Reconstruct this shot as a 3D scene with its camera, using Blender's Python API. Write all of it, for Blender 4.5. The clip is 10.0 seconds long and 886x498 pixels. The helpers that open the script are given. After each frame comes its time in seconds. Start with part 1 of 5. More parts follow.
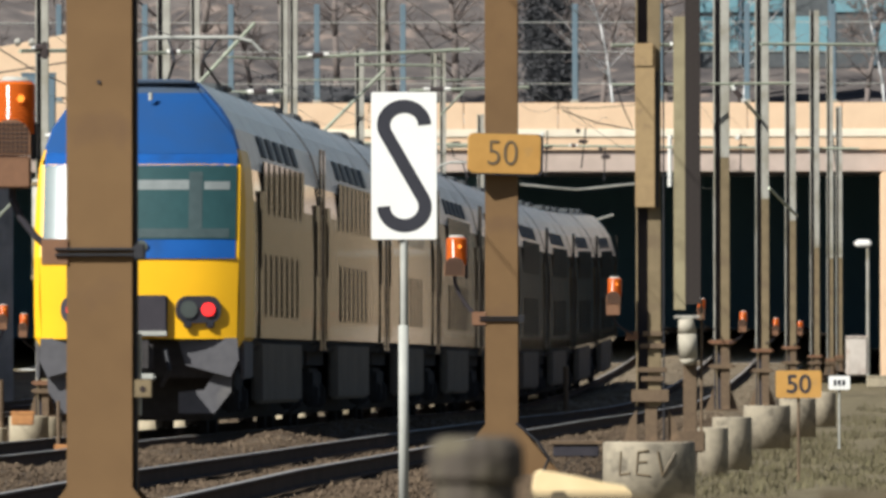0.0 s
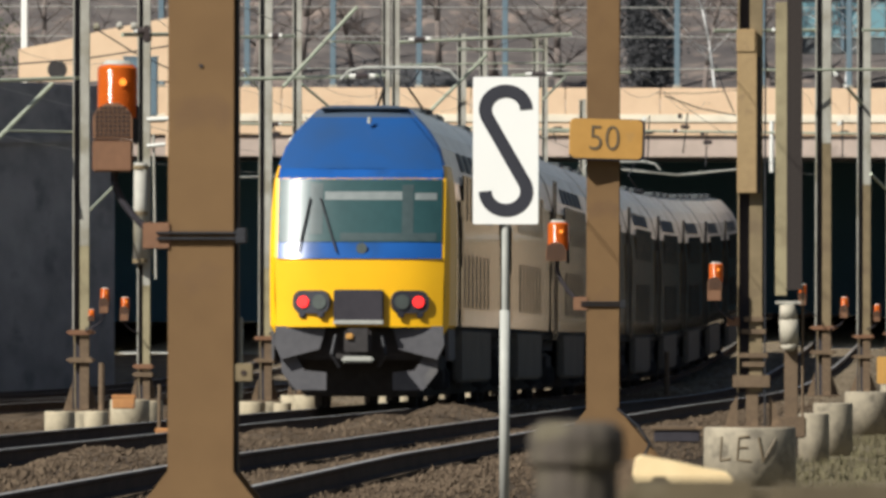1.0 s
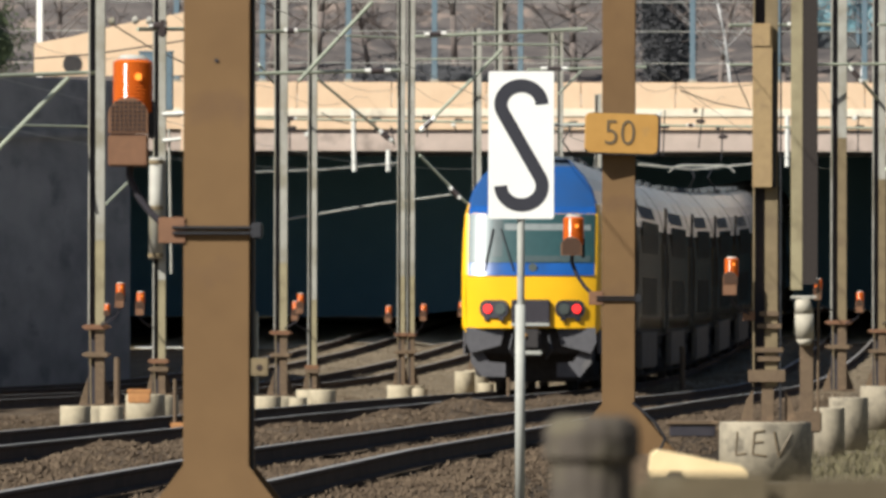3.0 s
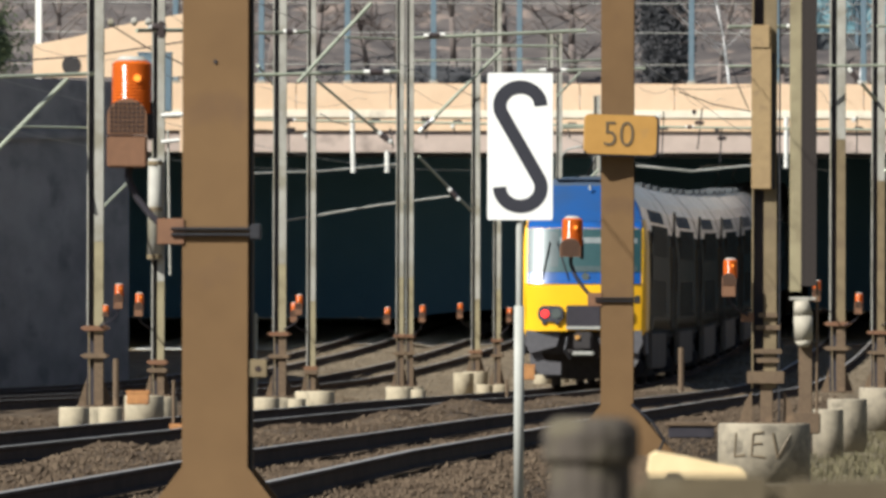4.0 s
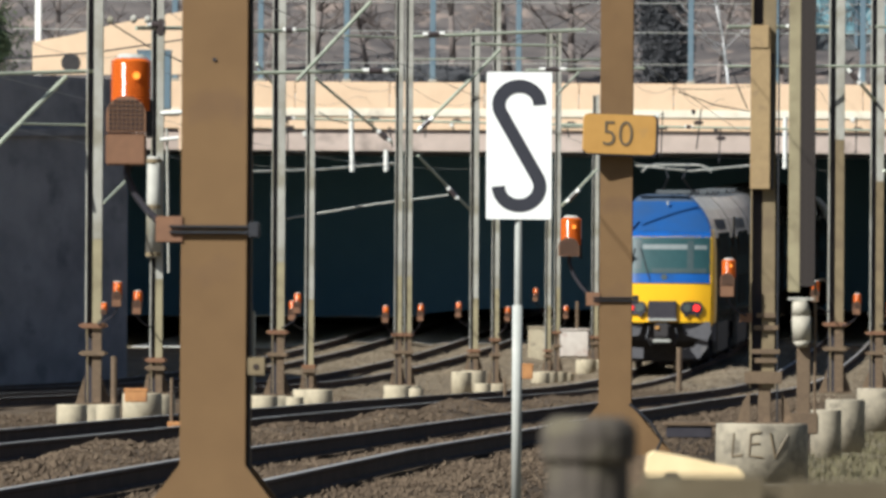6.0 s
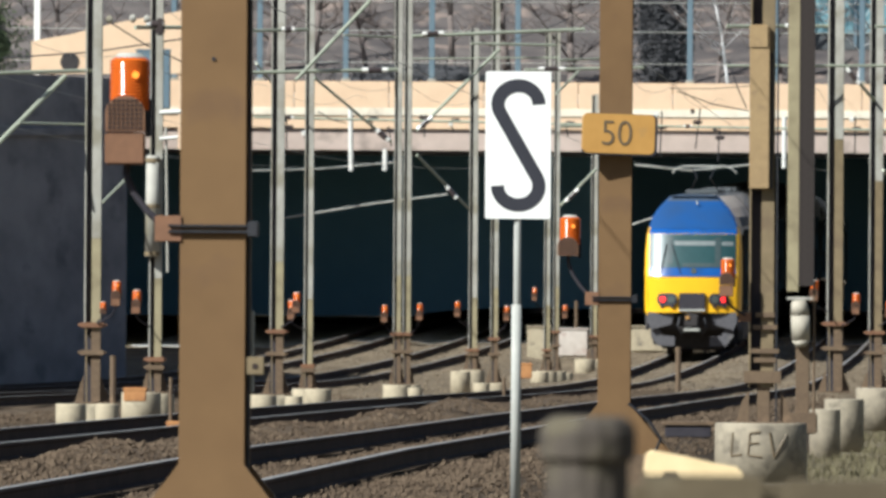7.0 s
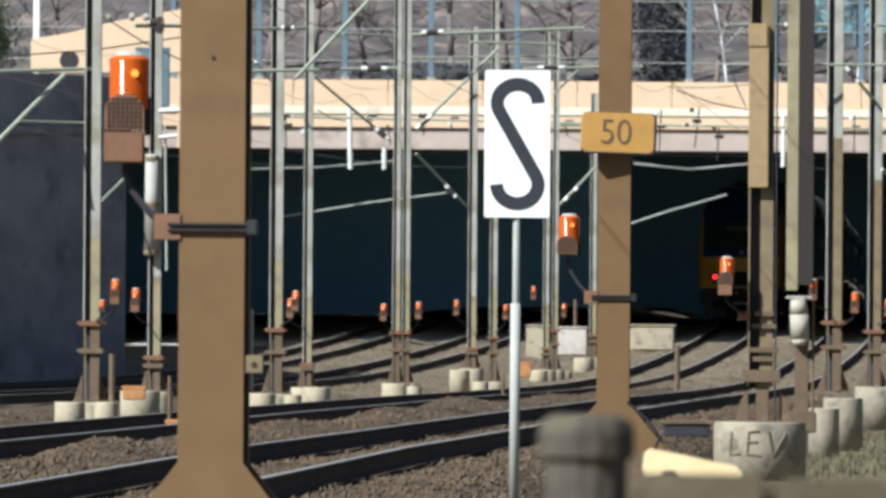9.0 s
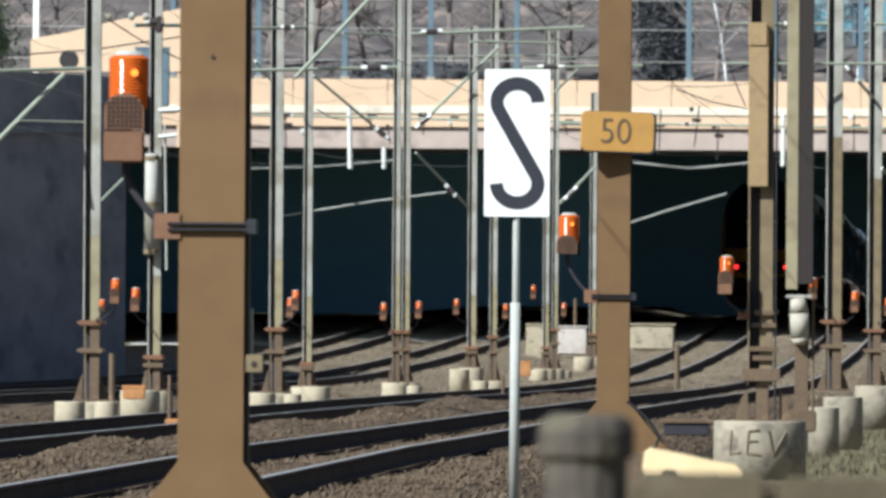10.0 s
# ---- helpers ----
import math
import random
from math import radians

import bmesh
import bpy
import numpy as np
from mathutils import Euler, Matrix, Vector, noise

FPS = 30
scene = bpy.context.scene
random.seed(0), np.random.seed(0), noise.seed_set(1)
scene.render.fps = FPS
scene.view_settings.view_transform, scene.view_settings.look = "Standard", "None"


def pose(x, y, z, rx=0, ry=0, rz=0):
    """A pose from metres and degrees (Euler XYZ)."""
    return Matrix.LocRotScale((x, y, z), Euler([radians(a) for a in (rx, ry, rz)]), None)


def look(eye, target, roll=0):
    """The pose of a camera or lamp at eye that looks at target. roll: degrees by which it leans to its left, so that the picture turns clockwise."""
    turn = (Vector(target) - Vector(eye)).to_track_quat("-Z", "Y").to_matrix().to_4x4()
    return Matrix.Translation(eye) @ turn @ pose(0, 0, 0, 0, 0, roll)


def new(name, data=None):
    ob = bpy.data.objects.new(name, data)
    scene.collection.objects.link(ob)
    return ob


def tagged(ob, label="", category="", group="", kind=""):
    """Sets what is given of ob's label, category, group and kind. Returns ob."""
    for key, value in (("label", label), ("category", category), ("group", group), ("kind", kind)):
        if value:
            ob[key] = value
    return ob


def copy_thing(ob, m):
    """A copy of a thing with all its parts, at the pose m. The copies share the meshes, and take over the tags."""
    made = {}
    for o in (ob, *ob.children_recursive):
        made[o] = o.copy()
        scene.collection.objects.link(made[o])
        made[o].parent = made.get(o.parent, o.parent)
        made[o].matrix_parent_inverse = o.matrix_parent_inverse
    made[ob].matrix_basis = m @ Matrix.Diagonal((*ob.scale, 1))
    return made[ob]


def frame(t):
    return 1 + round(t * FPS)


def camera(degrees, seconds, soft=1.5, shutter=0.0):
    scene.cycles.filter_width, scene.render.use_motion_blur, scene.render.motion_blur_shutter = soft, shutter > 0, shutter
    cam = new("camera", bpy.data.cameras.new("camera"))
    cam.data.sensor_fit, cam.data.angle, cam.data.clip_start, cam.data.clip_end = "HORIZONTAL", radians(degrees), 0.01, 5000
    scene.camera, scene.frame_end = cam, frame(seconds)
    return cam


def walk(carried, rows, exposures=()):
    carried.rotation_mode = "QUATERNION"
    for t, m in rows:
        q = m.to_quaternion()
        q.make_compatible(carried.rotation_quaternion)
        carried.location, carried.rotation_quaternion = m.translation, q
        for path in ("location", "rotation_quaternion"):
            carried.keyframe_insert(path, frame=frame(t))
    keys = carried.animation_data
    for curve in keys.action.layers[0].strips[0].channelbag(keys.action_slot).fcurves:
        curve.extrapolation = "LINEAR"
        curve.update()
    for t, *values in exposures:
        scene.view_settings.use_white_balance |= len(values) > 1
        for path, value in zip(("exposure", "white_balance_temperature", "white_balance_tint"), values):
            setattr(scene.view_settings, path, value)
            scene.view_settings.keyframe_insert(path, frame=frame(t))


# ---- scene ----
# The lines of the railway run ahead with a slight bend to the right: a place is given by its
# offset across the tracks, its distance ahead and its height over the near rails.
SLOPE = 0.0399
EYE = Vector((0, 0, 1.3))

cam = camera(3.326, 10.0, soft=3.1)
LOOKS = [
    (0.0, 0.00737, 0.00517, -0.09), (0.5, 0.00437, 0.00485, 0.00), (1.0, 0.00072, 0.00417, 0.10),
    (1.5, -0.00169, 0.00387, 0.09), (2.0, -0.00151, 0.00389, 0.07), (2.5, -0.00053, 0.00378, 0.08),
    (4.0, -0.00022, 0.00390, 0.12), (4.5, -0.00016, 0.00389, 0.22), (5.0, -0.00014, 0.00384, 0.32),
    (5.5, -0.00013, 0.00384, 0.34), (7.0, -0.00006, 0.00379, 0.37), (7.5, -0.00002, 0.00378, 0.37),
    (8.0, -0.00007, 0.00374, 0.37), (8.5, -0.00006, 0.00375, 0.41), (9.0, 0.0, 0.00370, 0.42),
    (9.5, -0.00004, 0.00370, 0.38), (10.0, 0.00001, 0.00365, 0.38),
]
walk(cam, [(t, look(EYE, EYE + Vector((100 * x, 100, 100 * z)), roll)) for t, x, z, roll in LOOKS],
     [(0.0, 0.55, 6120, 9), (0.5, 0.48, 6160, 9), (1.0, 0.42, 6260, 9), (1.5, 0.42, 6330, 9), (2.5, 0.53, 6300, 9), (4.5, 0.62, 6050, 9), (5.5, 0.64, 5950, 8), (7.5, 0.67, 5800, 7), (10.0, 0.75, 5550, 6)])
cam.data.dof.use_dof, cam.data.dof.focus_distance, cam.data.dof.aperture_fstop = True, 130.0, 32.0

# ---- light ----
SUN_AZ, SUN_EL = radians(230), radians(42)      # clockwise from +y; behind the camera, to its left
world = bpy.data.worlds.new("sky")
world.use_nodes = True
scene.world = world
_n = world.node_tree.nodes
_sky = _n.new("ShaderNodeTexSky")
_sky.sky_type, _sky.sun_disc, _sky.sun_elevation, _sky.sun_rotation = "NISHITA", False, SUN_EL, SUN_AZ
world.node_tree.links.new(_sky.outputs[0], _n["Background"].inputs[0])
_n["Background"].inputs[1].default_value = 0.042
_sun = bpy.data.lights.new("sun", "SUN")
_sun.energy, _sun.angle, _sun.color = 5.0, radians(0.53), (1.0, 0.95, 0.86)
_d = Vector((math.sin(SUN_AZ) * math.cos(SUN_EL), math.cos(SUN_AZ) * math.cos(SUN_EL), math.sin(SUN_EL)))
new("sun", _sun).matrix_world = look(_d * 50, (0, 0, 0))


# ---- materials ----
def mat(name, a, b=None, rough=0.6, metal=0.0, grain=8.0, coarse=0.7, bump=0.15, emit=0.0, dirt=None, spec=0.5, dirt_at=0.58):
    """Two tones mixed by coarse and fine noise, an optional dirt tone, and fine relief."""
    m = bpy.data.materials.new(name)
    m.use_nodes = True
    t = m.node_tree
    p = t.nodes["Principled BSDF"]
    b = b or tuple(c * 0.75 for c in a)
    geo = t.nodes.new("ShaderNodeTexCoord")
    n1, n2 = t.nodes.new("ShaderNodeTexNoise"), t.nodes.new("ShaderNodeTexNoise")
    n1.inputs["Scale"].default_value, n1.inputs["Detail"].default_value = coarse, 5
    n2.inputs["Scale"].default_value, n2.inputs["Detail"].default_value = grain, 6
    for n in (n1, n2):
        t.links.new(geo.outputs["Object"], n.inputs["Vector"])
    add = t.nodes.new("ShaderNodeMath")
    add.operation = "ADD"
    t.links.new(n1.outputs[0], add.inputs[0])
    t.links.new(n2.outputs[0], add.inputs[1])
    ramp = t.nodes.new("ShaderNodeMapRange")
    ramp.inputs[1].default_value, ramp.inputs[2].default_value = 0.75, 1.25
    t.links.new(add.outputs[0], ramp.inputs[0])
    mix = t.nodes.new("ShaderNodeMix")
    mix.data_type = "RGBA"
    mix.inputs[6].default_value, mix.inputs[7].default_value = (*a, 1), (*b, 1)
    t.links.new(ramp.outputs[0], mix.inputs[0])
    col = mix.outputs[2]
    if dirt:
        n3 = t.nodes.new("ShaderNodeTexNoise")
        n3.inputs["Scale"].default_value, n3.inputs["Detail"].default_value = coarse * 2.3, 8
        t.links.new(geo.outputs["Object"], n3.inputs["Vector"])
        r3 = t.nodes.new("ShaderNodeMapRange")
        r3.inputs[1].default_value, r3.inputs[2].default_value = dirt_at, dirt_at + 0.12
        t.links.new(n3.outputs[0], r3.inputs[0])
        m3 = t.nodes.new("ShaderNodeMix")
        m3.data_type = "RGBA"
        m3.inputs[7].default_value = (*dirt, 1)
        t.links.new(r3.outputs[0], m3.inputs[0])
        t.links.new(col, m3.inputs[6])
        col = m3.outputs[2]
    t.links.new(col, p.inputs["Base Color"])
    p.inputs["Roughness"].default_value, p.inputs["Metallic"].default_value = rough, metal
    p.inputs["Specular IOR Level"].default_value = spec
    if bump:
        bp = t.nodes.new("ShaderNodeBump")
        bp.inputs["Strength"].default_value, bp.inputs["Distance"].default_value = bump, 0.02
        t.links.new(n2.outputs[0], bp.inputs["Height"])
        t.links.new(bp.outputs[0], p.inputs["Normal"])
    if emit:
        t.links.new(col, p.inputs["Emission Color"])
        p.inputs["Emission Strength"].default_value = emit
    return m


MAST = mat("brown_mast_paint", (0.182, 0.109, 0.050), (0.152, 0.090, 0.042), 0.7, grain=5, coarse=0.7, bump=0.02, dirt=(0.132, 0.079, 0.046), dirt_at=0.58, spec=0.15)
GALVYEL = mat("yellowed_steel", (0.34, 0.295, 0.18), (0.26, 0.22, 0.135), 0.7, 0.0, 6, 0.6, 0.08, dirt=(0.20, 0.165, 0.10), dirt_at=0.55, spec=0.15)
GALV = mat("galvanised_steel", (0.42, 0.405, 0.35), (0.315, 0.30, 0.255), 0.65, 0.0, 5, 0.4, 0.08, dirt=(0.22, 0.20, 0.14), dirt_at=0.52, spec=0.2)
GALVTAN = mat("tan_stained_steel", (0.235, 0.18, 0.105), (0.175, 0.135, 0.078), 0.7, 0.0, 6, 0.6, 0.08, dirt=(0.16, 0.118, 0.075), dirt_at=0.55, spec=0.15)
WEB = mat("dark_web", (0.055, 0.050, 0.057), (0.042, 0.039, 0.045), 0.85, grain=6, spec=0.1)
RUSTY = mat("rusty_mast_foot", (0.155, 0.105, 0.06), (0.11, 0.072, 0.042), 0.8, grain=20, coarse=2, dirt=(0.21, 0.14, 0.08))
DARKMETAL = mat("dark_metal", (0.035, 0.035, 0.04), (0.02, 0.02, 0.022), 0.55, 0.2)
WEIGHT = mat("dark_cast_weights", (0.05, 0.041, 0.037), (0.04, 0.034, 0.031), 0.85, grain=15, spec=0.1)
CONCRETE = mat("pale_concrete", (0.46, 0.395, 0.275), (0.36, 0.31, 0.22), 0.9, grain=9, coarse=1.4, bump=0.3, dirt=(0.19, 0.165, 0.13), dirt_at=0.58, spec=0.1)
CONCRETEGREY = mat("grey_concrete", (0.34, 0.295, 0.215), (0.255, 0.22, 0.165), 0.9, grain=9, coarse=1.4, bump=0.3, dirt=(0.17, 0.148, 0.112), dirt_at=0.55, spec=0.1)
BRIDGE = mat("sandy_bridge_concrete", (0.76, 0.555, 0.365), (0.70, 0.50, 0.325), 0.8, grain=2, coarse=0.25, bump=0.1, dirt=(0.58, 0.44, 0.31), dirt_at=0.64)
LEDGE = mat("pale_bridge_ledge", (0.84, 0.76, 0.60), (0.72, 0.64, 0.50), 0.8, grain=2, coarse=0.3, dirt=(0.45, 0.38, 0.29), dirt_at=0.62)
BEAM = mat("grey_bridge_beam", (0.56, 0.45, 0.38), (0.46, 0.37, 0.31), 0.85, grain=2, coarse=0.4, dirt=(0.32, 0.26, 0.22))
# unseen right wall, black so that the glossy train sides mirror darkness
SIDEBLACK = mat("black_mirrored_side", (0.02, 0.022, 0.023), (0.015, 0.017, 0.018), 0.95, grain=0.6, coarse=0.1, bump=0, spec=0.05)
# pale floor colour makes up for light missing under the bridge
LIFTEDFLOOR = mat("brightened_underpass_floor", (0.62, 0.62, 0.58), (0.52, 0.53, 0.50), 0.95, grain=2, coarse=0.3, spec=0.05)
# unseen left wall, dark teal to keep the underpass dim
TUNNEL = mat("dim_teal_concrete", (0.085, 0.135, 0.135), (0.07, 0.115, 0.115), 0.95, grain=0.6, coarse=0.1, bump=0, spec=0.05)
# unseen deck undersides, kept pale to bounce light onto the floor
SOFFIT = mat("light_bouncing_soffit", (0.55, 0.58, 0.57), (0.48, 0.52, 0.52), 0.95, grain=0.6, coarse=0.1, bump=0, spec=0.05)
# colour lowered behind the train so that its outline stays hidden
TUNNELFAR = mat("darkened_end_wall", (0.055, 0.105, 0.135), (0.05, 0.095, 0.125), 0.95, grain=0.6, coarse=0.1, bump=0, spec=0.05)
# teal of the added end wall stands in for haze in the underpass
TUNNELEND = mat("haze_teal_end_wall", (0.145, 0.27, 0.36), (0.125, 0.245, 0.33), 0.95, grain=0.6, coarse=0.1, bump=0, spec=0.05)
WALLDARK = mat("dark_grey_wall_cladding", (0.28, 0.268, 0.27), (0.175, 0.17, 0.178), 0.9, grain=1.6, coarse=0.45, dirt=(0.13, 0.126, 0.138), spec=0.1, bump=0.02)
BALLAST = mat("ballast", (0.120, 0.089, 0.060), (0.069, 0.051, 0.036), 0.95, grain=6, coarse=0.5, bump=0.8, dirt=(0.15, 0.115, 0.078), dirt_at=0.58, spec=0.05)
# paler colour for the bed beyond 330 m
PALEBED = mat("pale_far_ballast", (0.235, 0.187, 0.125), (0.13, 0.102, 0.07), 0.95, grain=3.5, coarse=0.5, bump=1.0, dirt=(0.10, 0.08, 0.06), dirt_at=0.54, spec=0.05)
STONE = mat("ballast_stone", (0.132, 0.097, 0.065), (0.072, 0.052, 0.036), 0.95, grain=2.2, coarse=0.6, bump=0, spec=0.05, dirt=(0.16, 0.122, 0.084), dirt_at=0.6)
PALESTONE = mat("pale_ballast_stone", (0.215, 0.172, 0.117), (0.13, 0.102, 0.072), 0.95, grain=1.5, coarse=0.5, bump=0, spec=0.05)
VERGE = mat("dry_grass_ground", (0.17, 0.145, 0.09), (0.12, 0.10, 0.065), 0.95, grain=4, coarse=0.5, bump=0.8, dirt=(0.22, 0.18, 0.12), spec=0.05)
BLADE = mat("dry_grass_blade", (0.165, 0.15, 0.085), (0.115, 0.095, 0.06), 0.9, grain=3, coarse=0.6, spec=0.05)
RAIL = mat("rusty_rail_side", (0.10, 0.074, 0.060), (0.072, 0.055, 0.046), 0.95, grain=8, spec=0.02)
RAILTOP = mat("polished_rail_head", (0.40, 0.375, 0.34), (0.31, 0.29, 0.265), 0.5, 0.45, bump=0)
SLEEPER = mat("concrete_sleeper", (0.26, 0.22, 0.18), (0.20, 0.17, 0.14), 0.9, grain=10)
WHITE = mat("white_sign_enamel", (0.86, 0.85, 0.80), (0.84, 0.83, 0.78), 0.5, grain=3, coarse=0.9, bump=0)
INK = mat("black_sign_paint", (0.035, 0.035, 0.045), (0.03, 0.03, 0.038), 0.5, bump=0)
SIGNYEL = mat("faded_yellow_sign", (0.55, 0.30, 0.078), (0.49, 0.262, 0.065), 0.45, grain=10, coarse=3, bump=0, dirt=(0.46, 0.26, 0.08), dirt_at=0.6)
GREYPOST = mat("grey_tube", (0.42, 0.42, 0.375), (0.35, 0.35, 0.315), 0.75, 0.0, bump=0, spec=0.2)
ORANGE = mat("orange_lens", (0.52, 0.105, 0.012), (0.42, 0.08, 0.01), 0.13, grain=6, bump=0, emit=0.03, spec=0.1)
GLOW = mat("lit_amber_bulb", (1.0, 0.30, 0.03), (1.0, 0.27, 0.03), 0.4, bump=0, emit=0.6)
LAMPBOX = mat("salmon_brown_housing", (0.225, 0.118, 0.066), (0.185, 0.098, 0.057), 0.65, grain=30, coarse=3, bump=0.05, spec=0.2)
GRILLE = mat("grille_hole", (0.035, 0.02, 0.015), (0.03, 0.018, 0.013), 0.8, bump=0)
DUCT = mat("tan_cable_duct", (0.36, 0.25, 0.12), (0.30, 0.205, 0.10), 0.7, grain=14, coarse=2, dirt=(0.25, 0.17, 0.09), dirt_at=0.6)
PIPE = mat("greenish_cantilever_tube", (0.40, 0.43, 0.32), (0.33, 0.35, 0.27), 0.5, 0.2, bump=0)
INSUL = mat("dark_insulator", (0.06, 0.045, 0.04), (0.04, 0.03, 0.03), 0.35, bump=0)
PORCELAIN = mat("white_insulator", (0.75, 0.74, 0.68), (0.68, 0.67, 0.6), 0.3, bump=0)
VESSEL = mat("grey_vessel_paint", (0.42, 0.38, 0.30), (0.33, 0.30, 0.235), 0.7, grain=8, bump=0.03, dirt=(0.2, 0.17, 0.13), spec=0.15)
FIGURE = mat("faded_grey_figures", (0.15, 0.108, 0.06), (0.125, 0.092, 0.052), 0.6, bump=0)
TYEL = mat("train_yellow", (0.92, 0.50, 0.008), (0.88, 0.47, 0.008), 0.35, grain=3, coarse=0.8, bump=0)
TBLUE = mat("train_blue", (0.014, 0.085, 0.30), (0.012, 0.072, 0.26), 0.24, grain=3, coarse=0.6, bump=0, dirt=(0.016, 0.066, 0.21), dirt_at=0.5)
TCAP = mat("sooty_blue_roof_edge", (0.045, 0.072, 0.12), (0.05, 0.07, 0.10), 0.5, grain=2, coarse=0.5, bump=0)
# cream-yellow sides with their shade put into a dark brown colour, plus dirt
TSIDE = mat("weathered_shaded_side", (0.084, 0.066, 0.042), (0.066, 0.053, 0.036), 0.06, grain=1.5, coarse=0.35, bump=0, dirt=(0.055, 0.047, 0.038), dirt_at=0.54, spec=0.1)
TROOF = mat("pale_grey_roof", (0.80, 0.80, 0.77), (0.66, 0.66, 0.63), 0.2, grain=2, coarse=0.5, bump=0, dirt=(0.42, 0.40, 0.36), dirt_at=0.56)
TROOFDARK = mat("dark_roof_gear", (0.10, 0.11, 0.11), (0.07, 0.075, 0.08), 0.7)
TGLASS = mat("tinted_glass", (0.026, 0.068, 0.07), (0.021, 0.056, 0.058), 0.34, bump=0, spec=0.4)
SCREEN = mat("pale_screen_band", (0.22, 0.24, 0.23), (0.17, 0.19, 0.185), 0.3, bump=0)
SCREENDARK = mat("grey_green_interior", (0.06, 0.085, 0.085), (0.045, 0.065, 0.065), 0.3, bump=0)
TWIN = mat("dark_window_glass", (0.044, 0.038, 0.032), (0.036, 0.032, 0.027), 0.06, bump=0, spec=0.1)
TSKIRT = mat("grey_skirt", (0.115, 0.112, 0.118), (0.088, 0.086, 0.092), 0.75, grain=8, dirt=(0.15, 0.142, 0.135), spec=0.2)
TSKIRTSIDE = mat("grey_lower_side", (0.21, 0.18, 0.145), (0.165, 0.14, 0.115), 0.9, grain=3, spec=0.02)
BOGIE = mat("black_running_gear", (0.062, 0.057, 0.056), (0.045, 0.042, 0.041), 0.95, grain=8, spec=0.05)
REDLAMP = mat("lit_red_tail_lamp", (1.0, 0.03, 0.025), (0.95, 0.025, 0.025), 0.4, bump=0, emit=1.0)
LAMPGLASS = mat("headlamp_glass", (0.10, 0.12, 0.11), (0.08, 0.09, 0.085), 0.15, bump=0)
BLUEPOST = mat("blue_grey_post", (0.15, 0.215, 0.255), (0.125, 0.18, 0.215), 0.6, 0.1)
BARK = mat("grey_bark", (0.19, 0.155, 0.135), (0.135, 0.11, 0.098), 0.95, grain=12, coarse=2)
BARKPALE = mat("pale_birch_bark", (0.55, 0.54, 0.52), (0.40, 0.39, 0.37), 0.8, grain=6, coarse=2)
TWIG = mat("bare_twigs", (0.20, 0.16, 0.14), (0.13, 0.105, 0.095), 0.95, grain=2, coarse=0.3, spec=0.1)
BANK = mat("brown_bank", (0.15, 0.13, 0.118), (0.070, 0.063, 0.062), 0.95, grain=0.9, coarse=0.35, bump=0.8, dirt=(0.235, 0.185, 0.155), spec=0.05, dirt_at=0.55)
LEAF = mat("evergreen_leaf", (0.055, 0.075, 0.025), (0.035, 0.05, 0.018), 0.7, grain=2, coarse=0.6)
TEAL = mat("blue_green_glazing", (0.20, 0.36, 0.40), (0.15, 0.29, 0.33), 0.2, grain=0.8, coarse=0.15, bump=0)
WOODGREY = mat("weathered_grey_post", (0.10, 0.083, 0.066), (0.07, 0.06, 0.05), 0.95, grain=18, coarse=6, bump=0.4, dirt=(0.11, 0.095, 0.065), dirt_at=0.56, spec=0.1)
STAINED = mat("stained_white_paint", (0.60, 0.54, 0.47), (0.48, 0.42, 0.36), 0.8, grain=5, coarse=1.2, dirt=(0.36, 0.22, 0.17), dirt_at=0.58)
TRACKBOX = mat("dull_orange_box", (0.50, 0.25, 0.10), (0.42, 0.20, 0.08), 0.8, grain=10, coarse=4, dirt=(0.32, 0.17, 0.09), spec=0.1)
TVISOR = mat("grimy_blue_visor", (0.013, 0.068, 0.22), (0.022, 0.062, 0.16), 0.32, grain=1.2, coarse=0.4, bump=0)
SANDSLAB = mat("sunlit_yellow_slab", (0.88, 0.68, 0.38), (0.80, 0.60, 0.32), 0.8, grain=14, coarse=5)
LOWWALL = mat("olive_brown_wall", (0.14, 0.112, 0.07), (0.10, 0.08, 0.052), 0.95, grain=12, coarse=4, bump=0.4, dirt=(0.18, 0.15, 0.10), spec=0.1)


# ---- building helpers ----
def thing(name, label, category, group="", kind="", at=(0, 0, 0), rz=0.0):
    ob = new(name)
    ob.matrix_basis = Matrix.Translation(at) @ Matrix.Rotation(rz, 4, "Z")
    return tagged(ob, label, category, group, kind)


def mesh(name, bm, material, smooth=False):
    me = bpy.data.meshes.new(name)
    bm.normal_update()
    bm.to_mesh(me)
    bm.free()
    for m in material if isinstance(material, (list, tuple)) else [material]:
        me.materials.append(m)
    if smooth:
        for p in me.polygons:
            p.use_smooth = True
    return me


def part(name, bm, material, parent, label="", smooth=False):
    ob = new(name, mesh(name, bm, material, smooth))
    ob.parent = parent
    return tagged(ob, label)


def again(ob, offset, parent=None):
    """One more object on the same mesh, moved by the offset."""
    o = new(ob.name.split(".")[0], ob.data)
    o.parent = parent or ob.parent
    o.location = Vector(ob.location) + Vector(offset)
    return o


def lone(name, bm, material, label, category, group="", kind="", smooth=False):
    return tagged(new(name, mesh(name, bm, material, smooth)), label, category, group, kind)


def box(bm, c, s, bevel=0.0, rot=None):
    m = Matrix.Translation(c) @ (rot or Matrix()) @ Matrix.Diagonal((*s, 1))
    r = bmesh.ops.create_cube(bm, size=1, matrix=m)
    if bevel:
        es = list({e for v in r["verts"] for e in v.link_edges})
        bmesh.ops.bevel(bm, geom=es, offset=bevel, segments=2, affect="EDGES")
    return bm


def cube(c, s, bevel=0.0, rot=None):
    return box(bmesh.new(), c, s, bevel, rot)


